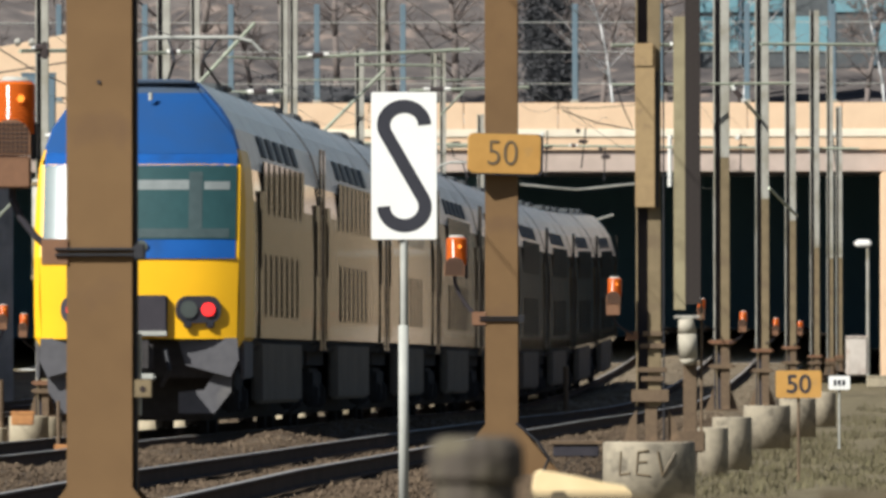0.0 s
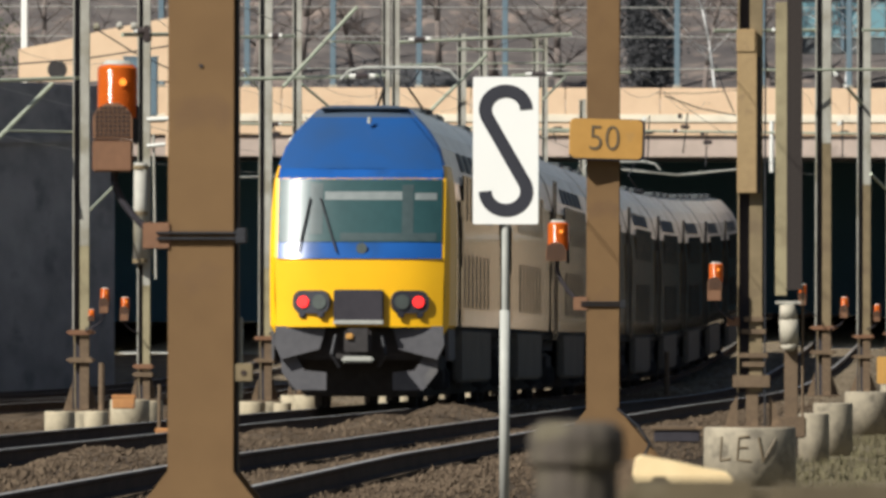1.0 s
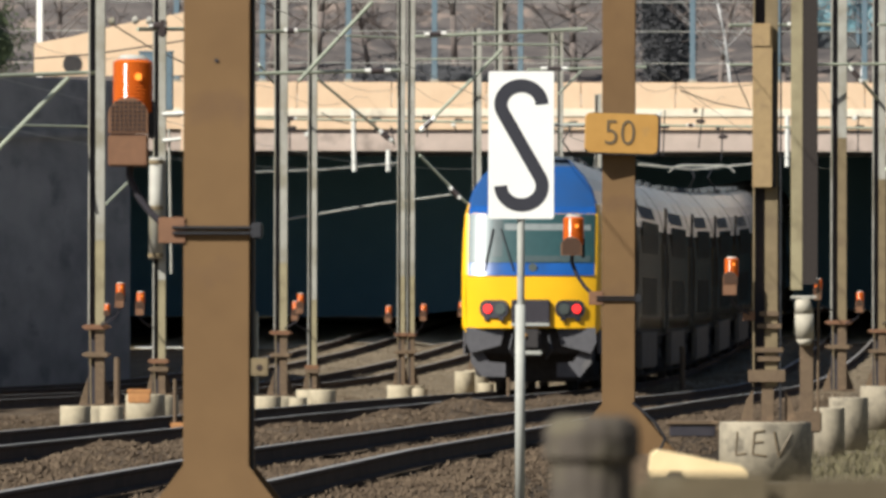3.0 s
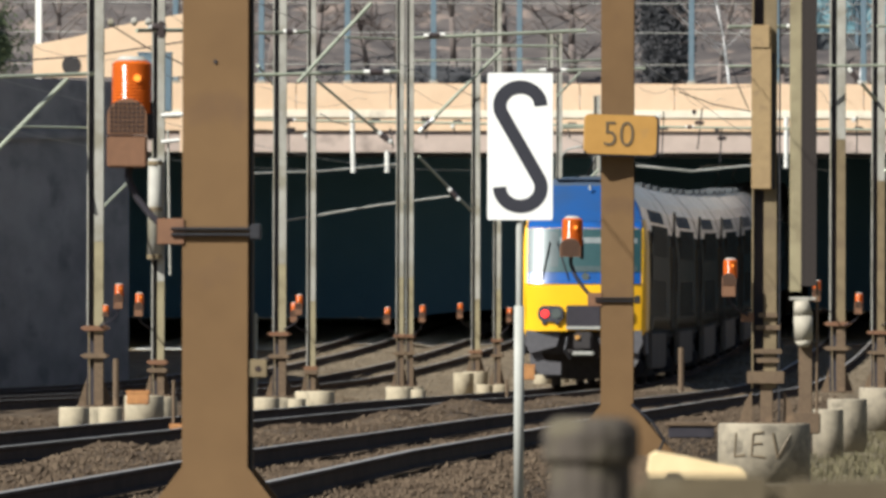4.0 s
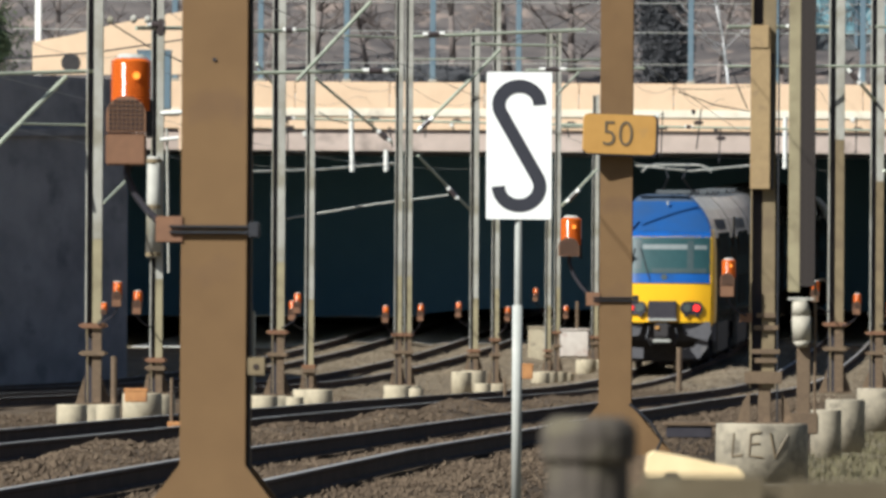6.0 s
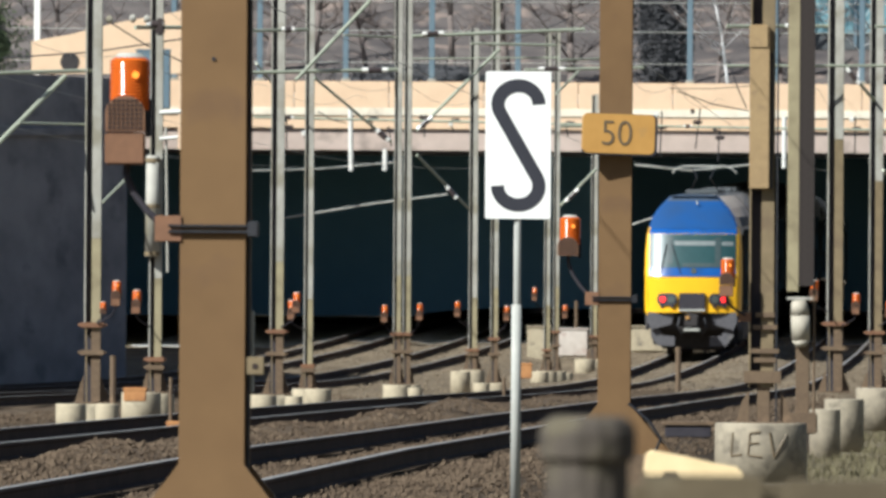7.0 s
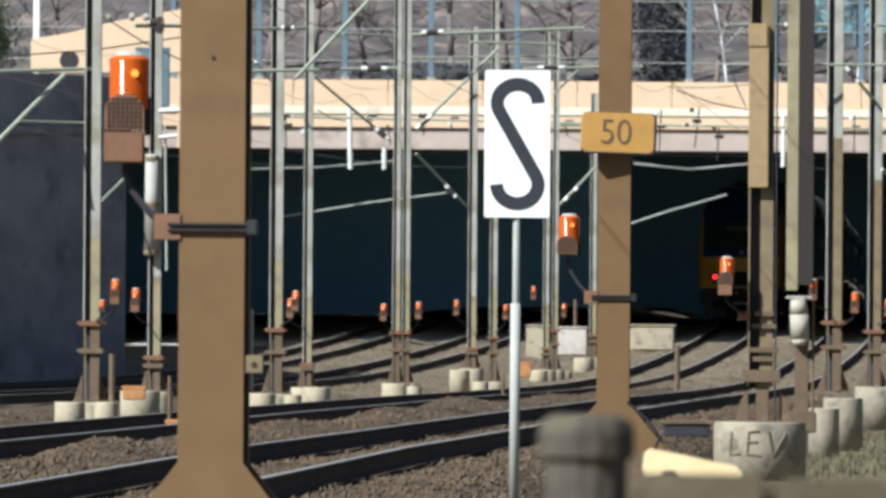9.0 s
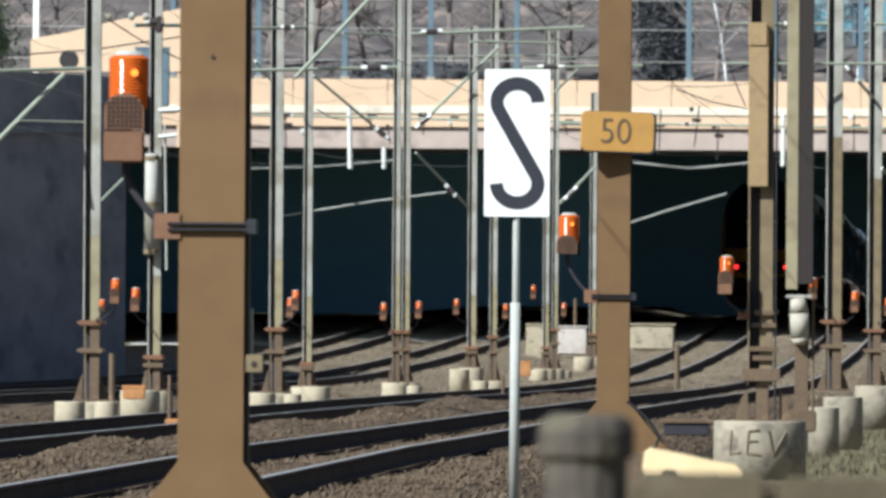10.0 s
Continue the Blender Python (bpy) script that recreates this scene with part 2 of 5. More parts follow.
def tube(bm, p, q, r, r2=None, n=10):
    p, q = Vector(p), Vector(q)
    d = q - p
    m = Matrix.Translation((p + q) / 2) @ d.to_track_quat("Z", "Y").to_matrix().to_4x4()
    bmesh.ops.create_cone(bm, cap_ends=True, segments=n, radius1=r, radius2=r if r2 is None else r2, depth=d.length, matrix=m)
    return bm


def rod(p, q, r, r2=None, n=10):
    return tube(bmesh.new(), p, q, r, r2, n)


def prism(bm, pts, y0, y1):
    """A solid from an outline in x and z, between two depths."""
    a = [bm.verts.new((x, y0, z)) for x, z in pts]
    b = [bm.verts.new((x, y1, z)) for x, z in pts]
    k = len(pts)
    bm.faces.new(a)
    bm.faces.new(b[::-1])
    for i in range(k):
        bm.faces.new((a[i], b[i], b[(i + 1) % k], a[(i + 1) % k]))
    bmesh.ops.recalc_face_normals(bm, faces=bm.faces)
    return bm


def rounded(w, h, r, n=5):
    """A rounded rectangle's outline round the origin."""
    pts = []
    for cx, cz, a0 in ((1, 1, 0), (-1, 1, 90), (-1, -1, 180), (1, -1, 270)):
        for i in range(n + 1):
            a = radians(a0 + 90 * i / n)
            pts.append((cx * (w / 2 - r) + r * math.cos(a), cz * (h / 2 - r) + r * math.sin(a)))
    return pts


def moved(pts, x, z):
    return [(a + x, b + z) for a, b in pts]


def text(body, size, material, parent, at, name="lettering", spread=1.0, bold=0.0, label=""):
    """Raised lettering that faces the camera, as a mesh."""
    c = bpy.data.curves.new(name, "FONT")
    c.body, c.size, c.extrude, c.offset = body, size, 0.002, bold
    c.align_x, c.align_y = "CENTER", "CENTER"
    o = bpy.data.objects.new(name, c)
    me = bpy.data.meshes.new_from_object(o)
    bpy.data.objects.remove(o)
    me.materials.clear()
    me.materials.append(material)
    ob = new(name, me)
    ob.parent = parent
    ob.matrix_basis = Matrix.Translation(at) @ Matrix.Rotation(radians(90), 4, "X") @ Matrix.Diagonal((spread, 1, 1, 1))
    return tagged(ob, label)


# ---- lie of the land ----
RISE_D = (-400, 140, 162, 185, 203, 225, 245, 265, 285, 305, 325, 345, 362, 378, 395, 412, 430, 448, 466, 490, 515, 540, 562, 585, 640, 700, 760, 2500)
RISE_Z = (0, 0, -0.045, -0.085, -0.12, -0.175, -0.22, -0.27, -0.33, -0.39, -0.44, -0.48, -0.50, -0.49, -0.45, -0.37, -0.26, -0.13, 0.02, 0.28, 0.59, 0.88, 1.10, 1.17, 1.30, 1.25, 0.60, 0.60)


def rise(d):
    """Height of the rail heads at a distance ahead."""
    return float(np.interp(d, RISE_D, RISE_Z))


def spot(o, d, z=0.0):
    """A place by its offset across the tracks, its distance ahead, its height over the rails."""
    return Vector((o + SLOPE * d, d, rise(d) + z))


TRACKS = (-6.66, -10.66, -18.2, -22.2)


def lie(o, d):
    """Height of the ground under the rails' level."""
    near = min(abs(o - t) for t in TRACKS)
    if o > -4.9:
        h = -0.22 - 0.68 * min(1.0, (o + 4.9) / 1.0)
        h += 0.02 * max(0.0, o) + 0.05 * noise.noise((o * 1.3, d * 0.07, 0))
    else:
        h = -0.20 - 0.20 * max(0.0, min(1.0, (near - 1.5) / 1.2))
        if -9.75 < o < -7.57:
            k = math.sin(math.pi * (o + 9.75) / 2.18)
            h = -0.21 + k * (0.17 + 0.22 * noise.noise((o * 0.7, d * 0.09, 3)))
    return h + 0.035 * noise.noise((o * 1.5, d * 0.16, 7))


def ground():
    ds = [-400, -100, 0, 40] + list(range(60, 500, 2)) + list(range(500, 900, 20)) + [1200, 2500]
    os = [-900, -300, -120, -60, -40, -32] + [-30 + 0.25 * i for i in range(156)] + [10, 13, 18, 30, 60, 120, 300, 900]
    bm = bmesh.new()
    rows = [[bm.verts.new((o + SLOPE * d, d, rise(d) + lie(o, d))) for o in os] for d in ds]
    for r0, r1 in zip(rows, rows[1:]):
        for j in range(len(os) - 1):
            f = bm.faces.new((r0[j], r0[j + 1], r1[j + 1], r1[j]))
            # 3: floor under the bridge, brightened by colour; 2: paler bed beyond 330 m
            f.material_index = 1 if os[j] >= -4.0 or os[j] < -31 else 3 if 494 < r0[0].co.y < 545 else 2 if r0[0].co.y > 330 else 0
    return lone("ground", bm, [BALLAST, VERGE, PALEBED, LIFTEDFLOOR], "brown stone ballast with a dry grassy verge", "ground", kind="structure", smooth=True)



def stones(seed, n, d0, d1, o0, o1, small, large, material, label):
    """Loose ballast stones lying on the bed."""
    rng = np.random.default_rng(seed)
    d = d0 + (d1 - d0) * rng.random(n) ** 1.4
    o = o0 + (o1 - o0) * rng.random(n)
    clear = np.ones(n, bool)
    for t in TRACKS:
        for k in (-0.755, 0.755):
            clear &= np.abs(o - t - k) > 0.09
    d, o = d[clear], o[clear]
    n = len(d)
    z = np.array([rise(b) + lie(a, b) for a, b in zip(o, d)])
    size = rng.uniform(small, large, n) + 0.8 * large * (rng.random(n) > 0.96)
    base = np.array([(1, 0, 0), (0, 1, 0), (-1, 0, 0), (0, -1, 0), (0, 0, 1), (0, 0, -0.6)])
    v = base[None] * rng.uniform(0.6, 1.3, (n, 6, 3)) * size[:, None, None]
    a = rng.uniform(0, 6.28, n)
    c, si = np.cos(a)[:, None], np.sin(a)[:, None]
    v = np.stack([v[..., 0] * c - v[..., 1] * si + v[..., 2] * 0.3, v[..., 0] * si + v[..., 1] * c, v[..., 2] + v[..., 0] * 0.2], -1)
    v += np.stack([o + SLOPE * d, d, z + size * 0.3], -1)[:, None]
    f = np.array([(0, 1, 4), (1, 2, 4), (2, 3, 4), (3, 0, 4), (1, 0, 5), (2, 1, 5), (3, 2, 5), (0, 3, 5)])
    faces = (f[None] + 6 * np.arange(n)[:, None, None]).reshape(-1, 3)
    me = bpy.data.meshes.new("ballast_stones")
    me.from_pydata(v.reshape(-1, 3).tolist(), [], faces.tolist())
    me.materials.append(material)
    return tagged(new("ballast_stones", me), label, "ballast", kind="stuff")


def grass():
    """Thin dry blades over the verge."""
    rng = np.random.default_rng(8)
    n = 60000
    d = 120 + 330 * rng.random(n) ** 1.3
    o = -4.1 + 11.0 * rng.random(n)
    z = np.array([rise(b) + lie(a, b) for a, b in zip(o, d)])
    keep = np.array([noise.noise((a * 0.9, b * 0.08, 2)) > -0.15 for a, b in zip(o, d)])
    d, o, z = d[keep], o[keep], z[keep]
    n = len(d)
    h = rng.uniform(0.05, 0.17, n)
    a = rng.uniform(0, 6.28, n)
    w = 0.014
    p = np.stack([o + SLOPE * d, d, z], -1)
    s = np.stack([np.cos(a) * w, np.sin(a) * w, 0 * a], -1)
    tip = p + np.stack([rng.uniform(-.06, .06, n), rng.uniform(-.06, .06, n), h], -1)
    v = np.stack([p - s, p + s, tip], 1).reshape(-1, 3)
    me = bpy.data.meshes.new("grass")
    me.from_pydata(v.tolist(), [], np.arange(3 * n).reshape(-1, 3).tolist())
    me.materials.append(BLADE)
    return tagged(new("grass", me), "short dry grass on the verge", "grass", kind="stuff")


ground()
stones(3, 150000, 105, 350, -16.5, -4.5, 0.012, 0.028, STONE, "loose brown ballast stones between the rails")
stones(9, 40000, 325, 492, -26, -4.5, 0.014, 0.034, PALESTONE, "pale stones before the underpass")
grass()


def tracks():
    """Rails with web, foot and bright head; sleepers between them."""
    section = [(-0.07, -0.17), (0.07, -0.17), (0.07, -0.155), (0.012, -0.135), (0.012, -0.045), (0.036, -0.03), (0.036, 0.0), (-0.036, 0.0), (-0.036, -0.03), (-0.012, -0.045), (-0.012, -0.135), (-0.07, -0.155)]
    ds = list(range(-40, 860, 12))
    for o in TRACKS:
        th = tagged(new("railway_track"), "rusty steel rails on concrete sleepers in ballast", "railway track", "railway tracks")
        for side in (-0.755, 0.755):
            bm = bmesh.new()
            rings = []
            for d in ds:
                p = spot(o + side, d)
                rings.append([bm.verts.new((p.x + a, p.y, p.z + b)) for a, b in section])
            k = len(section)
            for r0, r1 in zip(rings, rings[1:]):
                for i in range(k):
                    f = bm.faces.new((r0[i], r0[(i + 1) % k], r1[(i + 1) % k], r1[i]))
                    f.material_index = 1 if i == 6 else 0
            bmesh.ops.recalc_face_normals(bm, faces=bm.faces)
            part("rail", bm, [RAIL, RAILTOP], th, "rusty rail with a bright worn head")
        bm = bmesh.new()
        box(bm, (0, 0, -0.265), (2.5, 0.26, 0.11), 0.02)
        me = mesh("sleeper", bm, SLEEPER)
        for i in range(60):
            d = 100 + i * 6.6
            s = new("sleeper", me)
            s.parent = th
            s.location = spot(o, d)
            s.location.z -= 0.005


tracks()


# ---- the bridge over the line ----
BD = 492.0
def bridge():
    b = thing("bridge", "sandy concrete road bridge with pale ledge over the tracks", "bridge", kind="structure")
    x0, x1 = -14.0, 40.0
    seg = 3.05
    n = int((x1 - x0) / seg)
    for i in range(n):
        bm = cube((0, 0, 0), (seg - 0.02, 0.4, 0.856), 0.015)
        p = part("parapet_panel", bm, BRIDGE, b)
        p.location = (x0 + seg * (i + 0.5), BD - 0.1, 8.124)
    mid, wide = (x0 + x1) / 2, x1 - x0
    part("ledge", cube((mid, BD - 0.16, 7.568), (wide, 0.36, 0.273), 0.03), LEDGE, b, "pale weathered ledge")
    part("lower_band", cube((mid, BD + 0.0, 7.222), (wide, 0.6, 0.419), 0.02), BRIDGE, b, "sandy lower band")
    part("main_beam", cube((mid, BD + 0.2, 6.657), (wide, 0.8, 0.692), 0.03), BEAM, b, "grey-pink stained beam")
    # added covered cutting, out of view: deck gaps let the sky in, pale soffits spread it
    for y, n, z in ((BD + 0.6, 143.4, 7.9), (644, 68, 9.1), (720, 66, 9.7), (877, 25, 11.2)):
        part("deck", cube((mid - 3, y + n / 2, z), (wide + 6, n, 0.6)), SOFFIT, b)
    # unseen walls added to keep sun out and darken what the train mirrors
    part("unseen_left_wall", cube((-20.3, 697, 5.5), (0.6, 410, 13)), TUNNEL, b)
    part("unseen_right_wall", cube((39.3, 697, 5.5), (0.6, 410, 13)), SIDEBLACK, b)
    # added end wall: haze is in its colour, darker on the train's half
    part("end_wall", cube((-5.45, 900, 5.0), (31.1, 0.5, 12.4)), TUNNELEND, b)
    part("end_wall", cube((25.6, 900, 5.0), (31.0, 0.5, 12.4)), TUNNELFAR, b, "added end wall, coloured darker to hide the train's outline")
    # abutment on the right with a lit face
    part("abutment", cube((17.730 + 0.6, BD - 0.4, 3.0), (1.2, 1.4, 6.6), 0.05), BRIDGE, b)
    # added beyond view to give the train's glossy side a dull reflection
    part("unseen_mirror_wall", cube((22.95, BD - 0.3, 3.0), (8.0, 1.4, 6.6), 0.05), LOWWALL, b, "added olive-brown wall beyond view, mirrored by the train side")
    return b


bridge()


def wing_wall():
    """Raised end of the parapet with a round hole."""
    w = thing("wing_wall", "sandy concrete wing wall with a round hole", "wall", kind="structure")
    bm = bmesh.new()
    d = 486.0
    prism(bm, [(-13.176, 8.635), (-13.176, 9.679), (-11.952, 9.904), (-10.512, 10.275), (-8.172, 10.725), (-6.408, 10.810), (-6.408, 8.686)], d, d + 0.5)
    part("panel", bm, BRIDGE, w)
    bm = rod((-11.952, d - 0.012, 9.022), (-11.952, d + 0.1, 9.022), 0.306, n=28)
    part("round_hole", bm, BOGIE, w, "dark round drain hole")
    part("cap", cube((-7.452, d + 0.3, 7.472), (2.088, 0.5, 2.412)), BRIDGE, w)
    return w


wing_wall()


def side_wall():
    """Long dark wall beside the line, in shade, with a coping strip."""
    w = thing("retaining_wall", "tall dark grey retaining wall in shade beside the line", "wall", kind="structure")
    o, d0, d1 = -24.6, 235.7, 405.3
    long = 12.0          # the body is modelled short and drawn out, so that its stains run along it

    def run(out, deep, z0, z1):
        bm = bmesh.new()
        vs = []
        for d in (d0, d1):
            foot = -0.525 + 0.012 * (d - 354.7)
            x = o + SLOPE * d
            vs.append([bm.verts.new((x + u, d / long, foot + z)) for u, z in ((out, z0), (out, z1), (out - deep, z1), (out - deep, z0))])
        for i in range(4):
            bm.faces.new((vs[0][i], vs[0][(i + 1) % 4], vs[1][(i + 1) % 4], vs[1][i]))
        bm.faces.new(vs[0])
        bm.faces.new(vs[1][::-1])
        bmesh.ops.recalc_face_normals(bm, faces=bm.faces)
        return bm
    for nm, bm in (("wall_body", run(0.0, 0.5, -1.8, 7.2)), ("coping", run(0.14, 0.6, 5.745, 5.92))):
        part(nm, bm, WALLDARK, w).scale = (1, long, 1)
    # added runs, hidden behind the wall, that shade the ground before the underpass
    for (o0, e0), (o1, e1) in (((-24.9, 405.3), (-30.6, 416.0)), ((-30.6, 416.0), (-30.6, 493.0))):
        p, q = spot(o0, e0), spot(o1, e1)
        u = q - p
        u.z = 0
        m = Matrix.Translation(((p.x + q.x) / 2, (p.y + q.y) / 2, 2.6)) @ u.to_track_quat("Y", "Z").to_matrix().to_4x4()
        bm = cube((0, 0, 0), (0.5, u.length, 9.4))
        bm.transform(m)
        part("unseen_shade_wall", bm, WALLDARK, w)
    return w


side_wall()


# ---- masts ----
def ibeam(bm, w, d, z0, z1, t=0.018, web_front=True):
    """An H section drawn up from its outline; web_front: the web faces the camera, flanges at its sides."""
    a, b, k = w / 2, d / 2, t / 2
    pts = [(-a, -b), (-a + t, -b), (-a + t, -k), (a - t, -k), (a - t, -b), (a, -b), (a, b), (a - t, b), (a - t, k), (-a + t, k), (-a + t, b), (-a, b)]
    if not web_front:
        a, b = w / 2, d / 2
        pts = [(-a, -b), (a, -b), (a, -b + t), (k, -b + t), (k, b - t), (a, b - t), (a, b), (-a, b), (-a, b - t), (-k, b - t), (-k, -b + t), (-a, -b + t)]
    lo = [bm.verts.new((x, y, z0)) for x, y in pts]
    hi = [bm.verts.new((x, y, z1)) for x, y in pts]
    for i in range(12):
        bm.faces.new((lo[i], lo[(i + 1) % 12], hi[(i + 1) % 12], hi[i]))
    bm.faces.new(lo[::-1])
    bm.faces.new(hi)
    bmesh.ops.recalc_face_normals(bm, faces=bm.faces)
    return bm


def turned(prof, x=0.005, n=28):
    """A round body from its radii and heights."""
    bm = bmesh.new()
    rings = [[bm.verts.new((x + r * math.cos(2 * math.pi * i / n), r * math.sin(2 * math.pi * i / n), z)) for i in range(n)] for r, z in prof if r > 0]
    for p, q in zip(rings, rings[1:]):
        for i in range(n):
            bm.faces.new((p[i], p[(i + 1) % n], q[(i + 1) % n], q[i]))
    bm.faces.new(rings[-1])
    bm.faces.new(rings[0][::-1])
    return bm


def warning_lamp(at, arm_to, scale=1.0, lit=True, lower=True):
    """Orange beacon over a sounder box, on a bent arm."""
    lamp = thing("warning_lamp", "orange warning beacon above a salmon-brown sounder box", "warning lamp", "track warning lamps", at=at)
    lamp.scale = (scale,) * 3
    prof = [(0.0865 + 0.003 * (j % 2), -0.02 + 0.0075 * j) for j in range(30)] + [(0.07, 0.212), (0.0, 0.216)]
    part("lens", turned(prof, 0.005, 60), ORANGE, lamp, "ribbed translucent orange lens")
    part("cap", rod((0.005, 0, 0.214), (0.005, 0, 0.232), 0.07, 0.05, 20), GREYPOST, lamp)
    if lit:
        part("bulb", rod((0.03, -0.080, 0.135), (0.03, -0.094, 0.135), 0.016, n=14), GLOW, lamp, "lit amber bulb")
    pts = [(-0.102, -0.112), (0.072, -0.112)] + [(-0.015 + 0.087 * math.cos(radians(a)), -0.03 + 0.075 * math.sin(radians(a))) for a in range(0, 181, 15)]
    part("sounder", prism(bmesh.new(), pts, -0.105, 0.06), LAMPBOX, lamp)
    bm = bmesh.new()
    for i in range(8):
        for j in range(7):
            x, z = (i - 3.5) * 0.0195, -0.096 + j * 0.0198
            if z < -0.03 or (x / 0.08) ** 2 + ((z + 0.03) / 0.07) ** 2 < 1:
                box(bm, (x - 0.015, -0.106, z), (0.0125, 0.006, 0.0125))
    tagged(part("grille_hole", bm, GRILLE, lamp, "square grille holes"), kind="stuff")
    end = -0.118
    if lower:
        part("lower_box", cube((-0.015, -0.02, -0.187), (0.176, 0.17, 0.142), 0.008), LAMPBOX, lamp)
        end = -0.256
    part("back_plate", cube((0.086, 0.03, -0.05), (0.03, 0.12, 0.17), 0.006), DARKMETAL, lamp)
    a = (Vector(arm_to) - Vector(at)) / scale
    bends = [Vector((-0.007, 0, end + 0.01)), Vector((-0.01, 0, end - 0.05)), Vector((a.x * 0.2, a.y * 0.2, end - 0.05 + (a.z - end + 0.05) * 0.4)),
             Vector((a.x * 0.6, a.y * 0.6, end - 0.05 + (a.z - end + 0.05) * 0.75)), a]
    bm = bmesh.new()
    for p, q in zip(bends, bends[1:]):
        tube(bm, p, q, 0.016)
    part("arm", bm, WEB, lamp, "bent black arm with cable")
    return lamp


def broad_mast(o, d, w, top, flare_z, flare_h, band_z, turn):
    """Brown mast with a broad flange to the camera, on a flared foot."""
    m = thing("catenary_mast", "broad brown-painted steel mast with a flared foot", "catenary mast", "broad brown masts", at=(o + SLOPE * d, d, 0), rz=turn)
    part("shaft", ibeam(bmesh.new(), w, 0.28, flare_z - 0.02, top, 0.02, False), MAST, m)
    f = 0.36
    bm = prism(bmesh.new(), [(-w / 2, flare_z), (-w / 2 - f * 0.85, flare_z - flare_h * 0.88), (-w / 2 - f, flare_z - flare_h), (w / 2 + f, flare_z - flare_h), (w / 2 + f * 0.85, flare_z - flare_h * 0.88), (w / 2, flare_z)], -0.143, -0.118)
    prism(bm, [(-w / 2, flare_z), (-w / 2 - f, flare_z - flare_h), (w / 2 + f, flare_z - flare_h), (w / 2, flare_z)], 0.118, 0.143)
    box(bm, (0, 0, flare_z - flare_h / 2), (0.02, 0.23, flare_h))
    part("foot", bm, MAST, m, "flared foot plates")
    for dz in (-0.013, 0.013):
        part("band", cube((0.0, -0.155, band_z + dz), (w + 0.1, 0.02, 0.012), 0.003), DARKMETAL, m, "dark steel clamp band")
    part("clamp", cube((w / 2 + 0.035, -0.14, band_z), (0.05, 0.05, 0.07), 0.006), DARKMETAL, m)
    part("bracket", cube((-w / 2 - 0.05, -0.14, band_z), (0.12, 0.02, 0.115), 0.004), LAMPBOX, m, "salmon-brown bracket plate")
    part("plinth", cube((0, 0, (flare_z - flare_h - 0.9) / 2), (0.7, 0.5, flare_z - flare_h + 0.9), 0.04), RUSTY, m, "rusty plinth")
    return m


near_mast = broad_mast(-3.675, 67, 0.288, 9.0, 0.605, 0.46, 1.635, radians(-5))
mid_mast = broad_mast(-3.70, 129, 0.275, 9.0, 0.484, 0.42, 1.378, radians(-2))
part("rivet", rod((0.0, -0.139, 2.38), (0, -0.146, 2.38), 0.009), DARKMETAL, near_mast)
part("side_plate", cube((0.185, -0.12, 1.036), (0.09, 0.02, 0.08), 0.004), GALVTAN, near_mast)
part("plate_hole", rod((0.19, -0.1295, 1.034), (0.19, -0.1325, 1.034), 0.014, n=14), GRILLE, near_mast)
part("side_strip", cube((0.158, 0.06, 1.098), (0.012, 0.05, 0.36), 0.002), GALV, near_mast)
part("conduit", rod((0.152, -0.06, -0.2), (0.152, -0.06, 9), 0.008), DARKMETAL, near_mast)

warning_lamp((-1.387, 67.00, 2.173), (-1.246, 67.00, 1.660))
warning_lamp((1.061, 129.00, 1.852), (1.223, 129.00, 1.410), lower=False)


def speed_sign():
    s = thing("speed_sign", "yellow enamelled speed sign with grey figures on the mast", "speed sign", at=(1.464, 128.78, 2.770))
    bm = prism(bmesh.new(), rounded(0.612, 0.334, 0.045), -0.05, 0.03)
    part("frame", bm, SIGNYEL, s)
    bm = prism(bmesh.new(), moved(rounded(0.631, 0.35, 0.05), 0.014, -0.006), -0.046, 0.06)
    part("casing", bm, INK, s, "dark casing")
    text("50", 0.305, FIGURE, s, (-0.02, -0.053, -0.005), "numerals", 0.92, -0.003, "dark grey figures 50")
    s.rotation_euler = (0, radians(1.5), radians(7))
    return s


speed_sign()


